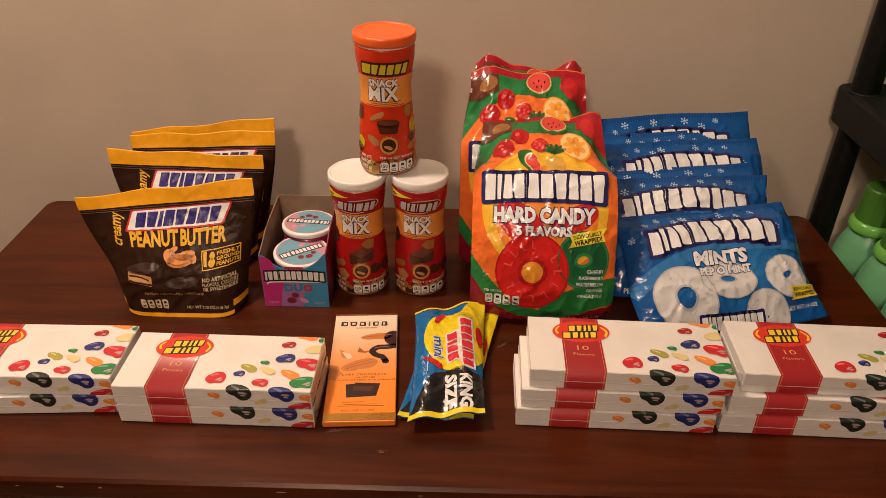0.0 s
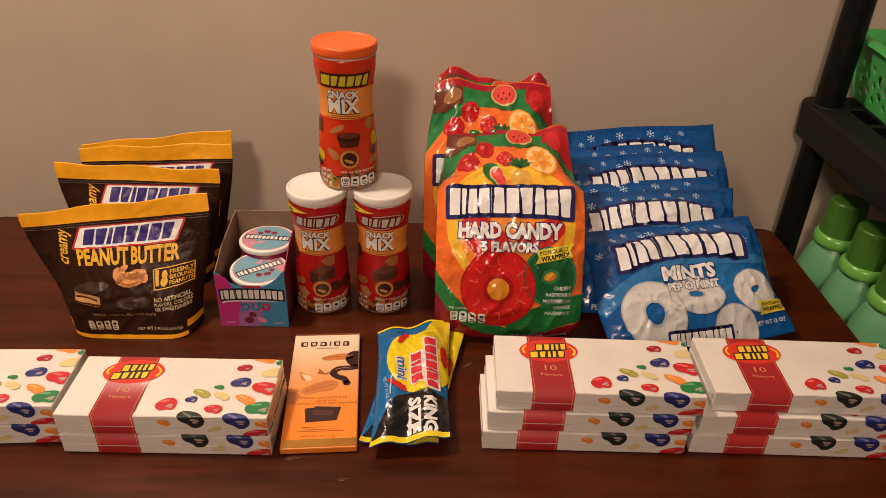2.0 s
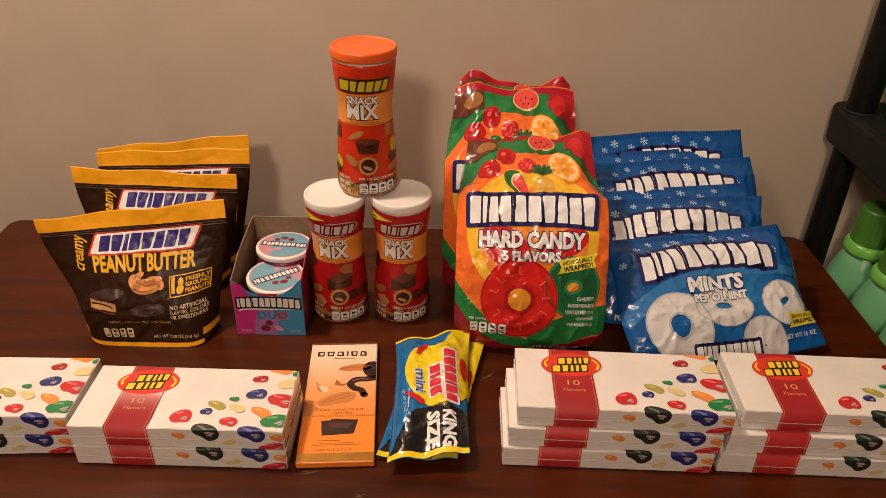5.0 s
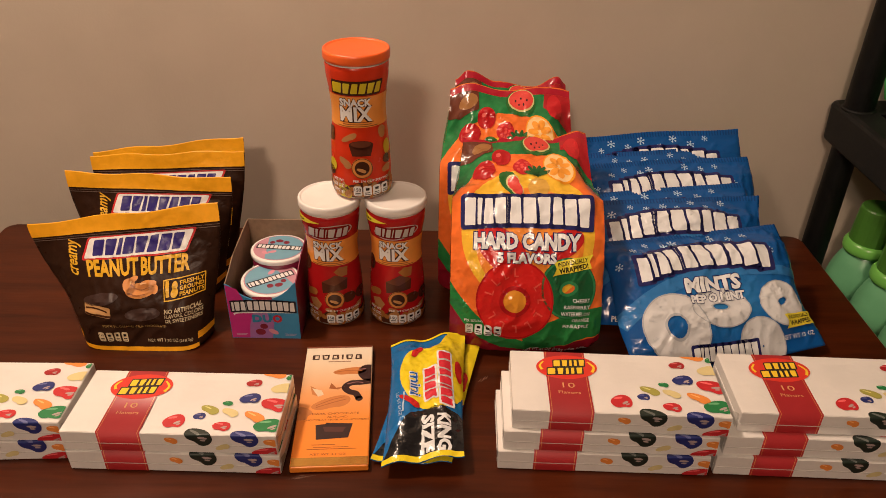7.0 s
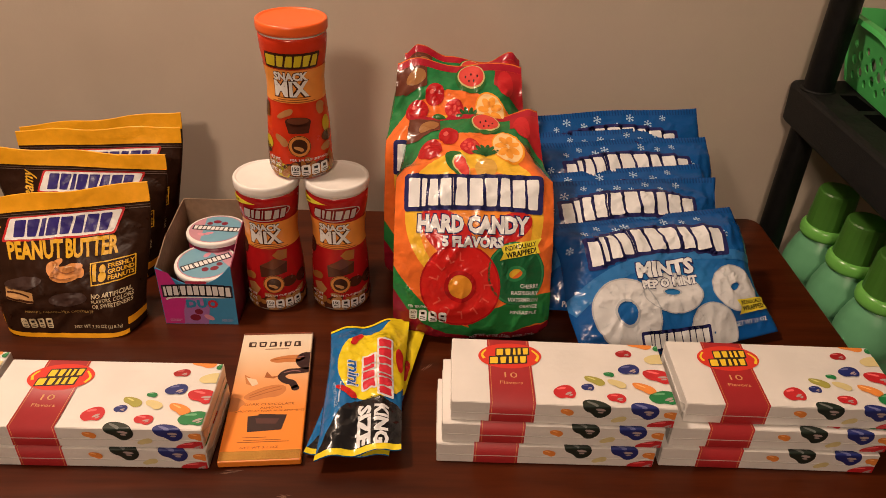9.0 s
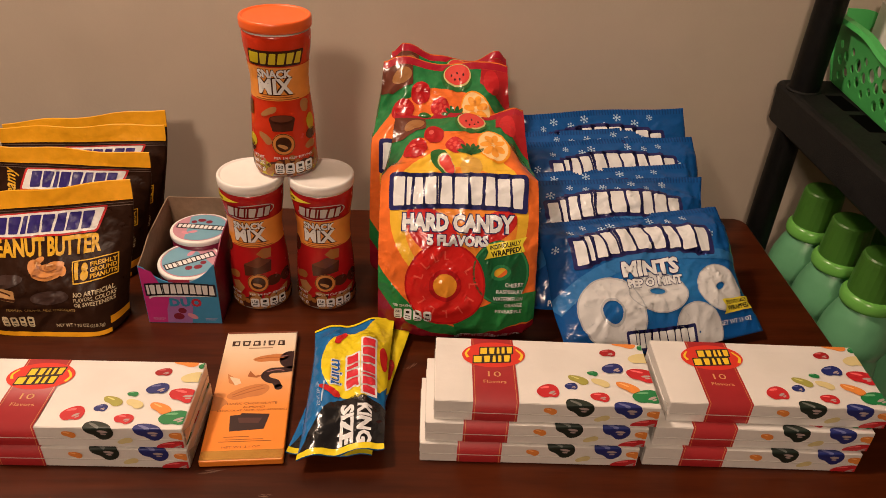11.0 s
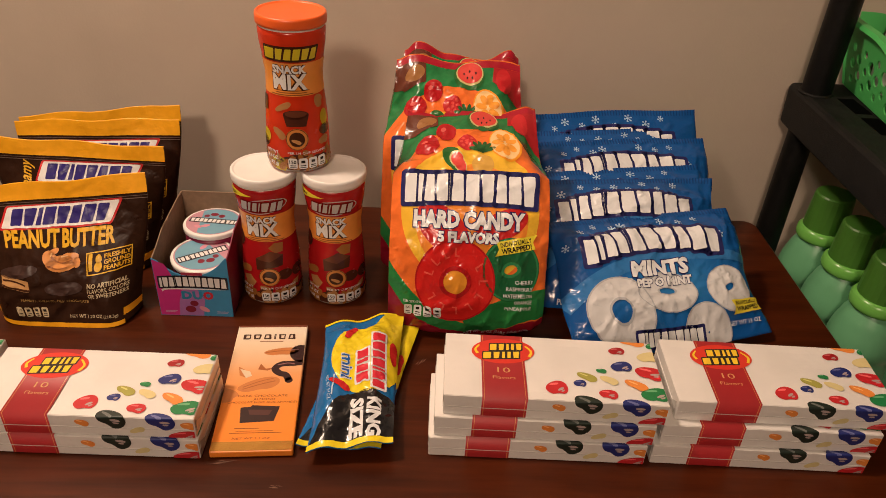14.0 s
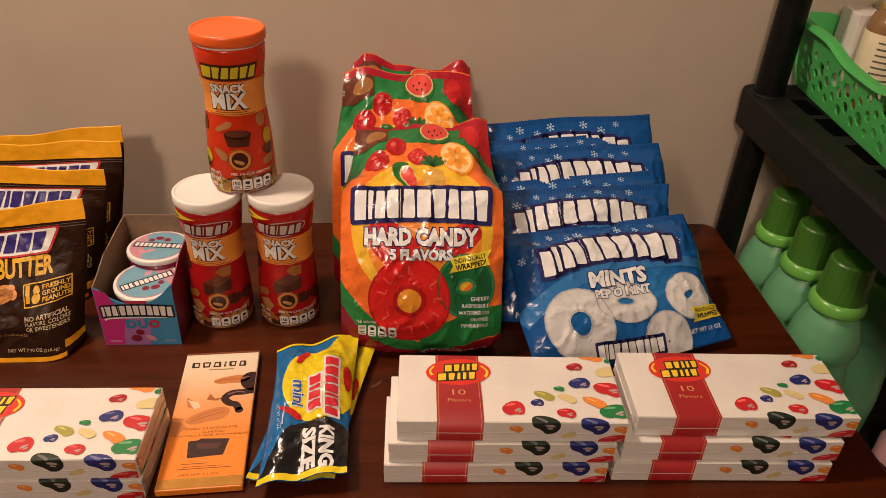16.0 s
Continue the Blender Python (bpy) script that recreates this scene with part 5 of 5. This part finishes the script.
    ink("name_text", words("SNACK", -0.002, 0.1145, 0.0080, 0.041, 0.045) + words("MIX", -0.002, 0.1015, 0.0160, 0.043, 0.035), gloss("white", (0.78, 0.77, 0.75)), t, s, 3, "white lettering")
    ink("small_text", rect(-0.024, 0.022, 0.0915, 0.0923) + rect(-0.020, 0.018, 0.0892, 0.0900) + rect(-0.028, 0.027, 0.0870, 0.0878), gloss("small_brown", (0.25, 0.07, 0.02)), t, s, 2)
    # scattered snack pieces
    rr = random.Random(11 + kind)
    choc, nut, lime, gold = gloss("choc_piece", (0.075, 0.022, 0.012)), gloss("nut_piece", (0.42, 0.20, 0.07)), gloss("lime_piece", (0.52, 0.42, 0.02)), gloss("pretzel", (0.34, 0.13, 0.03))
    if kind:
        inks("chocolate_cup", ([[(-0.012, 0.066), (0.018, 0.066), (0.014, 0.054), (-0.008, 0.054)]], oval(0.003, 0.0665, 0.015, 0.005), round_rect(-0.056, -0.036, 0.066, 0.082, 0.003, 8),), choc, t, s, 2)
        ink("cup_top", oval(0.003, 0.0675, 0.0125, 0.0035), gloss("choc_light", (0.13, 0.04, 0.02)), t, s, 3)
        inks("peanut", (bean(-0.012, 0.074, 0.022, 0.008, 25), bean(-0.018, 0.045, 0.018, 0.011, -35), bean(0.036, 0.034, 0.016, 0.011, 5), bean(0.034, 0.078, 0.014, 0.016, 80),), nut, t, s, 2)
        inks("candy", (oval(-0.039, 0.039, 0.0085, 0.0075), oval(0.040, 0.059, 0.007, 0.009), oval(-0.020, 0.009, 0.010, 0.010), oval(0.042, 0.006, 0.008, 0.008),), lime, t, s, 2)
        inks("chocolate_bit", (oval(0.040, 0.046, 0.010, 0.006), oval(-0.044, 0.031, 0.010, 0.006), oval(0.004, 0.017, 0.013, 0.006),), choc, t, s, 2)
    else:
        ink("wafer", [[(-0.013, 0.064), (0.006, 0.074), (0.022, 0.068), (0.020, 0.054), (-0.012, 0.049)]], choc, t, s, 2, "chocolate wafer piece")
        ink("wafer_top", [[(-0.013, 0.064), (0.006, 0.074), (0.022, 0.068), (0.004, 0.060)]], gloss("choc_light", (0.13, 0.04, 0.02)), t, s, 3)
        ink("crumb", [[(0.004, 0.078), (0.012, 0.084), (0.024, 0.083), (0.022, 0.072), (0.012, 0.071)]], gold, t, s, 2)
        inks("almond", (bean(-0.030, 0.046, 0.022, 0.012, 18), bean(-0.030, 0.012, 0.018, 0.016, 40),), gold, t, s, 2)
        inks("pretzel", ([[(-0.034, 0.036), (-0.022, 0.040), (-0.014, 0.032), (-0.022, 0.020), (-0.030, 0.028)]], [[(0.033, 0.028), (0.043, 0.030), (0.040, 0.020)]],), nut, t, s, 2)
        inks("chocolate_bit", (oval(-0.042, 0.083, 0.010, 0.010), oval(0.022, 0.041, 0.010, 0.007), oval(0.042, 0.041, 0.010, 0.008), [[(-0.010, 0.022), (0.006, 0.024), (0.004, 0.014), (-0.012, 0.014)]],), choc, t, s, 2)
    ink("base_print", rect(-0.0565, 0.0565, 0.004, 0.013) + sum((oval(-0.055 + 0.0115 * q, 0.013, 0.0075, 0.0035 + 0.004 * (q * 7 % 5) / 4, 0, 14) for q in range(11)), []), choc, t, s, 1, "dark heap of snack pieces")
    bits = {"dark": [], "nut": [], "light": []}
    for k in range(64):
        x, y = rr.uniform(-0.054, 0.054), rr.uniform(0.006, 0.026) * (0.6 + 0.4 * rr.random())
        bits[rr.choice(("dark", "nut", "nut", "light"))] += bean(x, y, rr.uniform(0.006, 0.014), rr.uniform(0.005, 0.009), rr.uniform(0, 180), 10)
    ink("snack_print", bits["dark"], choc, t, s, 2)
    ink("snack_print", bits["nut"], gold, t, s, 3)
    ink("snack_print", bits["light"], nut, t, s, 3)
    ink("badge", oval(0.003, 0.040, 0.0125, 0.0122), gloss("badge_orange", (0.66, 0.26, 0.06)), t, s, 4)
    ink("badge_center", oval(0.003, 0.040, 0.0085, 0.0082) + ring(0.003, 0.040, 0.0122, 0.0119, 0.0115, 0.0112), gloss("brown", (0.055, 0.018, 0.008)), t, s, 5)
    ink("badge_nut", bean(0.002, 0.0375, 0.011, 0.005, -20), gloss("tan", (0.55, 0.28, 0.10)), t, s, 6)
    ink("weight_text", words("NET WT", -0.028, 0.0235, 0.0036, 0.017, 0.01) + words("6.8 OZ" if kind else "5.7 OZ", -0.028, 0.0170, 0.0040, 0.016, 0.01) + words("(192 g)" if kind else "(161 g)", -0.028, 0.0100, 0.0040, 0.016, 0.01), gloss("white", (0.78, 0.77, 0.75)), t, s, 5)
    ink("serving_text", words("PER 1/4 CUP SERVING", 0.014, 0.0245, 0.0028, 0.044, 0.01), gloss("white", (0.78, 0.77, 0.75)), t, s, 5)
    nb, lines = nutrition(-0.008, 0.006, 0.0098, 0.0125, 4, 0.0014)
    ink("nutrition_box", nb, gloss("white", (0.78, 0.77, 0.75)), t, s, 5)
    ink("nutrition_line", lines + words("150", -0.0031, 0.0142, 0.0042, 0.0075, 0.02), gloss("ink", (0.01, 0.01, 0.012)), t, s, 6)
    return t


k1 = canister(0)
k1.matrix_basis = pose(-0.1165, 0.869, TOP, 0, 0, 1) @ Matrix.Diagonal((0.97, 0.97, 0.995, 1))
copy_thing(k1, pose(-0.0375, 0.871, TOP, 0, 0, 0))
canister(1).matrix_basis = pose(-0.0785, 0.889, TOP + 0.1707, 0, 0, 3) @ Matrix.Diagonal((0.97, 0.97, 1.0, 1))

# -- mint tins in their open tray --
tray = thing("display_tray", "open printed cardboard tray, pink and blue, holding mint tins", "box")
CARD = mat("brown_card", (0.26, 0.17, 0.105), 0.85, vary=0.12, scale=160, bump=0.1)
TW, TD = 0.0845, 0.128


def tray_front():
    pts = [(0, 0), (TW, 0), (TW, 0.084)]
    for k in range(13):
        a = k / 12
        pts.append((TW - 0.004 - a * (TW - 0.010), 0.080 - 0.022 * math.sin(math.pi * a) ** 0.8 - 0.003 * a))
    return pts + [(0, 0.080)]


def plate(pts, place, thick):
    """A flat card cut to an outline; place turns outline and depth into a point."""
    bm = bmesh.new()
    a, b = [bm.verts.new(place(x, y, 0)) for x, y in pts], [bm.verts.new(place(x, y, thick)) for x, y in pts]
    bm.faces.new(a)
    bm.faces.new(b[::-1])
    for i in range(len(pts)):
        j = (i + 1) % len(pts)
        bm.faces.new((a[j], a[i], b[i], b[j]))
    bmesh.ops.recalc_face_normals(bm, faces=bm.faces[:])
    return bm


part("front_panel", plate(tray_front(), lambda x, y, d: (x, d, y), 0.0012), paper("tray_blue", (0.05, 0.28, 0.52)), tray, smooth=False)
side_pts = [(0.0013, 0), (TD, 0), (TD, 0.096), (TD - 0.020, 0.096), (0.045, 0.092), (0.020, 0.084), (0.0013, 0.080)]
part("side_panel", plate(side_pts, lambda x, y, d: (d, x, y), 0.0012), CARD, tray, smooth=False)
part("side_panel", plate(side_pts, lambda x, y, d: (TW - d, x, y), 0.0012), paper("tray_wine", (0.20, 0.01, 0.05)), tray, smooth=False)
part("back_panel", box_bm(0.0013, TW - 0.0013, TD - 0.0014, TD, 0, 0.097), CARD, tray, smooth=False)
part("base", box_bm(0.0013, TW - 0.0013, 0.0013, TD - 0.0015, 0, 0.0012), CARD, tray, smooth=False)
fs = Sheet(lambda u, v: (np.array((u, 0.0, v)), np.array((0, -1.0, 0))), box=(0.0005, TW - 0.0005, 0.0005, 0.0835), lift=FLAT)
ink("pink_print", [[(0, 0), (0.030, 0), (0.024, 0.02), (0.030, 0.04), (0.020, 0.058), (0.014, 0.073), (0, 0.079)]], paper("tray_pink", (0.56, 0.03, 0.24)), tray, fs, 1, "magenta print")
ink("lilac_print", [[(0.022, 0), (0.050, 0), (0.054, 0.024), (0.046, 0.04), (0.030, 0.04), (0.024, 0.02)]], paper("tray_lilac", (0.36, 0.16, 0.42)), tray, fs, 2)
ink("logo_outline", blocks([0.4, 0.9, 0.85, 0.05, 0.95, 0.95, 0.85, 0.95, 0.95, 0.85, 0.95, 0.9], 0.043, 0.0475, 0.076, 0.0135, gap=0.10, grow=0.0020, arch=0.002), paper("tray_ink", (0.02, 0.015, 0.03)), tray, fs, 3)
ink("logo", blocks([0.4, 0.9, 0.85, 0.05, 0.95, 0.95, 0.85, 0.95, 0.95, 0.85, 0.95, 0.9], 0.043, 0.0475, 0.076, 0.0130, gap=0.16, arch=0.002), paper("tray_white", (0.78, 0.77, 0.76)), tray, fs, 4, "row of plain white blocks")
ink("underline", band([(0.006, 0.036), (0.018, 0.039), (0.080, 0.0395)], 0.0028, 0.4), paper("tray_white", (0.78, 0.77, 0.76)), tray, fs, 3)
ink("flavor_label", round_rect(0.031, 0.055, 0.0585, 0.0625, 0.001), paper("tray_berry", (0.45, 0.04, 0.09)), tray, fs, 3)
ink("word_text", words("D", 0.034, 0.0305, 0.0105, 0.012, 0.06) + words("U", 0.046, 0.0305, 0.0105, 0.011, 0.06), paper("tray_teal", (0.02, 0.24, 0.42)), tray, fs, 4)
ink("word_text", words("O", 0.0585, 0.0305, 0.0105, 0.012, 0.06), paper("tray_red", (0.55, 0.02, 0.04)), tray, fs, 4)
ink("berry", oval(0.041, 0.0185, 0.0048, 0.0040) + oval(0.036, 0.010, 0.0062, 0.0048), paper("tray_berry2", (0.20, 0.01, 0.03)), tray, fs, 4)
ink("mint_drop", oval(0.052, 0.0105, 0.0065, 0.0032, -30), paper("tray_rose", (0.66, 0.28, 0.36)), tray, fs, 4)
ink("small_print", rect(0.006, 0.020, 0.0065, 0.0073) + rect(0.006, 0.018, 0.0048, 0.0056) + rect(0.066, 0.080, 0.0065, 0.0073) + rect(0.066, 0.078, 0.0048, 0.0056), paper("tray_fine", (0.55, 0.35, 0.50)), tray, fs, 3)
tray.matrix_basis = pose(-0.2385, 0.808, TOP + 0.0003, 0, 0, 0)


def tin():
    t = thing("mint_tin", "round white plastic mint tin with pink and blue printed lid", "tin", "mint tins in the tray")
    part("base", lathe_bm([(0.0320, 0), (0.0340, 0.001), (0.0345, 0.003), (0.0345, 0.015)], 56), paper("tin_wine", (0.22, 0.01, 0.05)), t, "wine red side")
    part("lid", lathe_bm([(0.0352, 0.015), (0.0362, 0.0156), (0.0362, 0.020), (0.0355, 0.0214), (0.0340, 0.0218), (0.001, 0.0218)], 64), mat("lid_white", (0.80, 0.78, 0.75), 0.4, vary=0.03), t, "white rim")
    s = Sheet(lambda u, v: (np.array((u, v, 0.0218)), np.array((0, 0, 1.0))), lift=FLAT)
    ink("lid_label", oval(0, 0, 0.0325, n=48), paper("tin_pink", (0.52, 0.26, 0.32)), t, s, 1, "pink lid label")
    ink("label_blue", [[(0.031 * math.cos(radians(a)), 0.031 * math.sin(radians(a))) for a in range(70, 320, 10)]], paper("tin_blue", (0.16, 0.36, 0.48)), t, s, 2)
    ink("logo_outline", blocks([0.4, 0.9, 0.85, 0.05, 0.95, 0.95, 0.85, 0.95, 0.95, 0.85, 0.95, 0.9], 0, -0.001, 0.056, 0.0085, gap=0.10, grow=0.0016), paper("tray_ink", (0.02, 0.015, 0.03)), t, s, 3)
    ink("logo", blocks([0.4, 0.9, 0.85, 0.05, 0.95, 0.95, 0.85, 0.95, 0.95, 0.85, 0.95, 0.9], 0, -0.001, 0.056, 0.0080, gap=0.18), paper("tray_white", (0.78, 0.77, 0.76)), t, s, 4, "row of plain white blocks")
    ink("berry", oval(-0.006, -0.014, 0.004) + oval(0.004, -0.017, 0.005, 0.004) + oval(0.012, -0.012, 0.0035), paper("tray_berry2", (0.20, 0.01, 0.03)), t, s, 3)
    ink("mint_drop", oval(0.006, 0.012, 0.006, 0.003, 30) + oval(0.014, 0.015, 0.005, 0.003, -20), paper("tray_rose", (0.66, 0.28, 0.36)), t, s, 3)
    return t


tn = tin()
tn.matrix_basis = pose(-0.1935, 0.8475, 0.7915, 3, 0, 168 - 135)
copy_thing(tn, pose(-0.1935, 0.847, 0.7515, 0, 0, 20))
copy_thing(tn, pose(-0.1915, 0.8995, 0.8035, 2, 0, 175))
copy_thing(tn, pose(-0.194, 0.9, 0.7737, 0, 0, 60))

# ---- things on the shelf unit ----
GPL = mat("green_plastic", (0.065, 0.42, 0.105), 0.42, vary=0.05, scale=40)


def basket():
    t = thing("plastic_basket", "bright green plastic basket with round holes, on the black shelf", "basket")
    LY, LX, HZ, rr = 0.34, 0.22, 0.098, random.Random(5)
    holes = []
    y = 0.022
    col = 0
    while y < LY - 0.018:
        for k in range(3):
            r = rr.choice((0.0055, 0.0072, 0.0090))
            z = 0.018 + k * 0.0215 + (0.0100 if col % 2 else 0)
            holes.append((y + rr.uniform(-0.0015, 0.0015), z, r))
        y += 0.0185
        col += 1

    def wall(length, place, holed):
        bm = bmesh.new()
        edges = []

        def loop(pts):
            vs = [bm.verts.new((a, b, 0)) for a, b in pts]
            edges.extend(bm.edges.new((vs[i], vs[(i + 1) % len(vs)])) for i in range(len(vs)))

        rim = []
        for k in range(25):
            a = length * (1 - k / 24)
            dip = 0.014 * math.exp(-((a - length * 0.42) / (length * 0.22)) ** 4)
            rim.append((a, HZ - dip))
        loop([(0.0, 0.004), (length, 0.004)] + rim)
        for a, b, r in holed:
            if b + r < HZ - 0.020:
                loop([(a + r * math.cos(2 * math.pi * i / 14), b + r * math.sin(2 * math.pi * i / 14)) for i in range(14)])
        bmesh.ops.triangle_fill(bm, use_beauty=True, edges=edges, use_dissolve=False)
        res = bmesh.ops.extrude_face_region(bm, geom=bm.faces[:])
        for g in res["geom"]:
            if isinstance(g, bmesh.types.BMVert):
                g.co.z += 0.0022
        for v in bm.verts:
            v.co = place(*v.co)
        bmesh.ops.recalc_face_normals(bm, faces=bm.faces[:])
        return bm

    fl = 0.20
    part("side", wall(LY, lambda a, b, d: (-b * fl + d, a, b), holes), GPL, t, smooth=False)
    part("side", wall(LY, lambda a, b, d: (LX + b * fl - d, a, b), holes), GPL, t, smooth=False)
    hx = [h for h in holes if h[0] < LX - 0.02]
    part("end", wall(LX, lambda a, b, d: (a, -b * fl + d, b), hx), GPL, t, smooth=False)
    part("end", wall(LX, lambda a, b, d: (a, LY + b * fl - d, b), hx), GPL, t, smooth=False)
    part("bottom", box_bm(0, LX, 0, LY, 0.0, 0.006, 0.002), GPL, t, smooth=False)
    bm = bmesh.new()
    prev = None
    for k in range(49):
        a = LY * k / 48
        z = HZ - 0.014 * math.exp(-((a - LY * 0.42) / (LY * 0.22)) ** 4)
        row = [bm.verts.new((x, a, zz)) for x, zz in ((-z * fl + 0.002, z), (-z * fl - 0.007, z - 0.0005), (-z * fl - 0.009, z - 0.006), (-z * fl - 0.0075, z - 0.006), (-z * fl - 0.006, z - 0.003), (-z * fl + 0.002, z - 0.002))]
        if prev:
            for i in range(6):
                bm.faces.new((prev[i], prev[(i + 1) % 6], row[(i + 1) % 6], row[i]))
        prev = row
    part("rim", bm, GPL, t, smooth=False)
    for x, y in ((0, 0), (LX, 0), (0, LY), (LX, LY)):
        sx, sy = (-1 if x == 0 else 1), (-1 if y == 0 else 1)
        bm = bmesh.new()
        rings = []
        for z in (0.003, 0.05, HZ):
            rings.append([bm.verts.new((x + sx * (z * fl - 0.002) + 0.004 * math.cos(2 * math.pi * i / 10), y + sy * (z * fl - 0.002) + 0.004 * math.sin(2 * math.pi * i / 10), z)) for i in range(10)])
        for a, b in zip(rings, rings[1:]):
            for i in range(10):
                bm.faces.new((a[i], a[(i + 1) % 10], b[(i + 1) % 10], b[i]))
        part("corner", bm, GPL, t)
    t.matrix_basis = pose(0.629, 0.774, 0.9592, 0, 0, -4.5)


basket()
lotion = thing("lotion_bottle", "clear bottle with cream label and black cap, in the basket", "bottle")
part("body", lathe_bm([(0.028, 0), (0.030, 0.004), (0.030, 0.105), (0.026, 0.118), (0.014, 0.124), (0.013, 0.130)], 40), mat("amber_clear", (0.22, 0.13, 0.06), 0.15, vary=0.05), lotion)
part("label", lathe_bm([(0.0302, 0.018), (0.0304, 0.0185), (0.0304, 0.098), (0.0302, 0.0985)], 40), paper("cream_label", (0.70, 0.62, 0.46)), lotion, "cream paper label")
part("cap", lathe_bm([(0.0135, 0.128), (0.015, 0.130), (0.015, 0.150), (0.006, 0.153), (0.006, 0.175)], 32), BLACK, lotion, "black pump cap")
for k in range(9):
    bm = bmesh.new()
    w = 0.020 if k not in (1, 4) else 0.013
    z = 0.088 - k * 0.0075
    for i in range(6):
        a0, a1 = -2.5 + i * w / 0.0306 / 6 * 2, -2.5 + (i + 1) * w / 0.0306 / 6 * 2
        bm.faces.new([bm.verts.new((0.0307 * math.cos(a), 0.0307 * math.sin(a), zz)) for a, zz in ((a0, z), (a1, z), (a1, z + 0.0022), (a0, z + 0.0022))])
    part("label_line", bm, paper("label_ink", (0.12, 0.10, 0.08)), lotion)
lotion.matrix_basis = pose(0.704, 1.020, 0.966)
bx = thing("small_carton", "small white and yellow carton standing in the basket", "box")
part("carton", box_bm(-0.02, 0.02, -0.03, 0.03, 0, 0.12, 0.001), paper("carton_cream", (0.72, 0.66, 0.50)), bx, smooth=False)
part("print", box_bm(-0.0206, -0.0201, -0.026, 0.02, 0.06, 0.115), paper("carton_yellow", (0.72, 0.50, 0.08)), bx, smooth=False)
bx.matrix_basis = pose(0.752, 1.078, 0.966, 0, 0, 12)
bx2 = thing("white_card_box", "plain white folded card box in the basket", "box")
part("carton", box_bm(-0.025, 0.025, -0.028, 0.028, 0, 0.108, 0.001), paper("plain_white", (0.75, 0.73, 0.70)), bx2, smooth=False)
bx2.matrix_basis = pose(0.700, 1.080, 0.966, 0, 0, -6) @ Matrix.Diagonal((0.7, 0.9, 1, 1))
jar = thing("glass_jar", "small pale jar lying low in the basket", "jar")
part("body", lathe_bm([(0.03, 0), (0.032, 0.004), (0.032, 0.05), (0.028, 0.058)], 36), paper("jar_pale", (0.66, 0.60, 0.52)), jar)
part("lid", lathe_bm([(0.029, 0.058), (0.030, 0.060), (0.030, 0.074), (0.027, 0.076)], 36), mat("jar_lid", (0.30, 0.24, 0.14), 0.4), jar)
jar.matrix_basis = pose(0.716, 0.930, 0.966)

GB = mat("bottle_green", (0.125, 0.36, 0.185), 0.36, vary=0.04, scale=30, coat=0.1)
GC = mat("cap_green", (0.10, 0.30, 0.045), 0.3, vary=0.05, scale=30, transmit=0.45)


def detergent():
    t = thing("detergent_bottle", "pale green plastic detergent bottle with ribbed shoulder and green cup cap", "bottle", "green bottles on the lower shelf")
    prof = [(0.040, 0.0), (0.046, 0.004), (0.049, 0.015), (0.050, 0.10), (0.049, 0.150), (0.046, 0.178), (0.0505, 0.188), (0.0515, 0.198), (0.049, 0.212), (0.042, 0.232), (0.034, 0.246), (0.030, 0.252)]

    def wob(a, z):
        k = smooth01(0.02, 0.08, z) * (1 - smooth01(0.165, 0.186, z))
        return 1 + 0.055 * k * math.sin(6 * a + 34 * z)

    zz = np.linspace(0, 0.252, 60)
    pz, pr = [p[1] for p in prof], [p[0] for p in prof]
    part("body", lathe_bm([(float(np.interp(z, pz, pr)), float(z)) for z in zz], 72, wobble=wob), GB, t)
    part("collar", lathe_bm([(0.0335, 0.248), (0.0395, 0.250), (0.0405, 0.254), (0.0400, 0.262), (0.036, 0.267), (0.033, 0.268)], 48), mat("collar_green", (0.15, 0.44, 0.08), 0.25, vary=0.04), t, "bright green collar")
    part("cap", lathe_bm([(0.0340, 0.266), (0.0345, 0.268), (0.0318, 0.316), (0.0308, 0.320), (0.0285, 0.322)], 24), GC, t, "translucent green measuring cap", smooth=False)
    return t


dt = detergent()
dt.scale = (0.87, 0.87, 1)
for k, (x, y) in enumerate(((0.662, 1.043), (0.662, 0.958), (0.662, 0.874), (0.755, 1.00), (0.755, 0.91))):
    m = pose(x, y, 0.5003, 0, 0, 17 * k)
    if k:
        copy_thing(dt, m)
    else:
        dt.matrix_basis = m @ Matrix.Diagonal((0.87, 0.87, 1, 1))
pk = thing("pink_packet", "pink and white paper packet on the lower shelf", "packet")
part("body", box_bm(-0.05, 0.05, -0.04, 0.04, 0, 0.05, 0.006, 3), paper("packet_pink", (0.70, 0.40, 0.45)), pk)
pk.matrix_basis = pose(0.84, 0.82, 0.5003, 0, 0, 15)
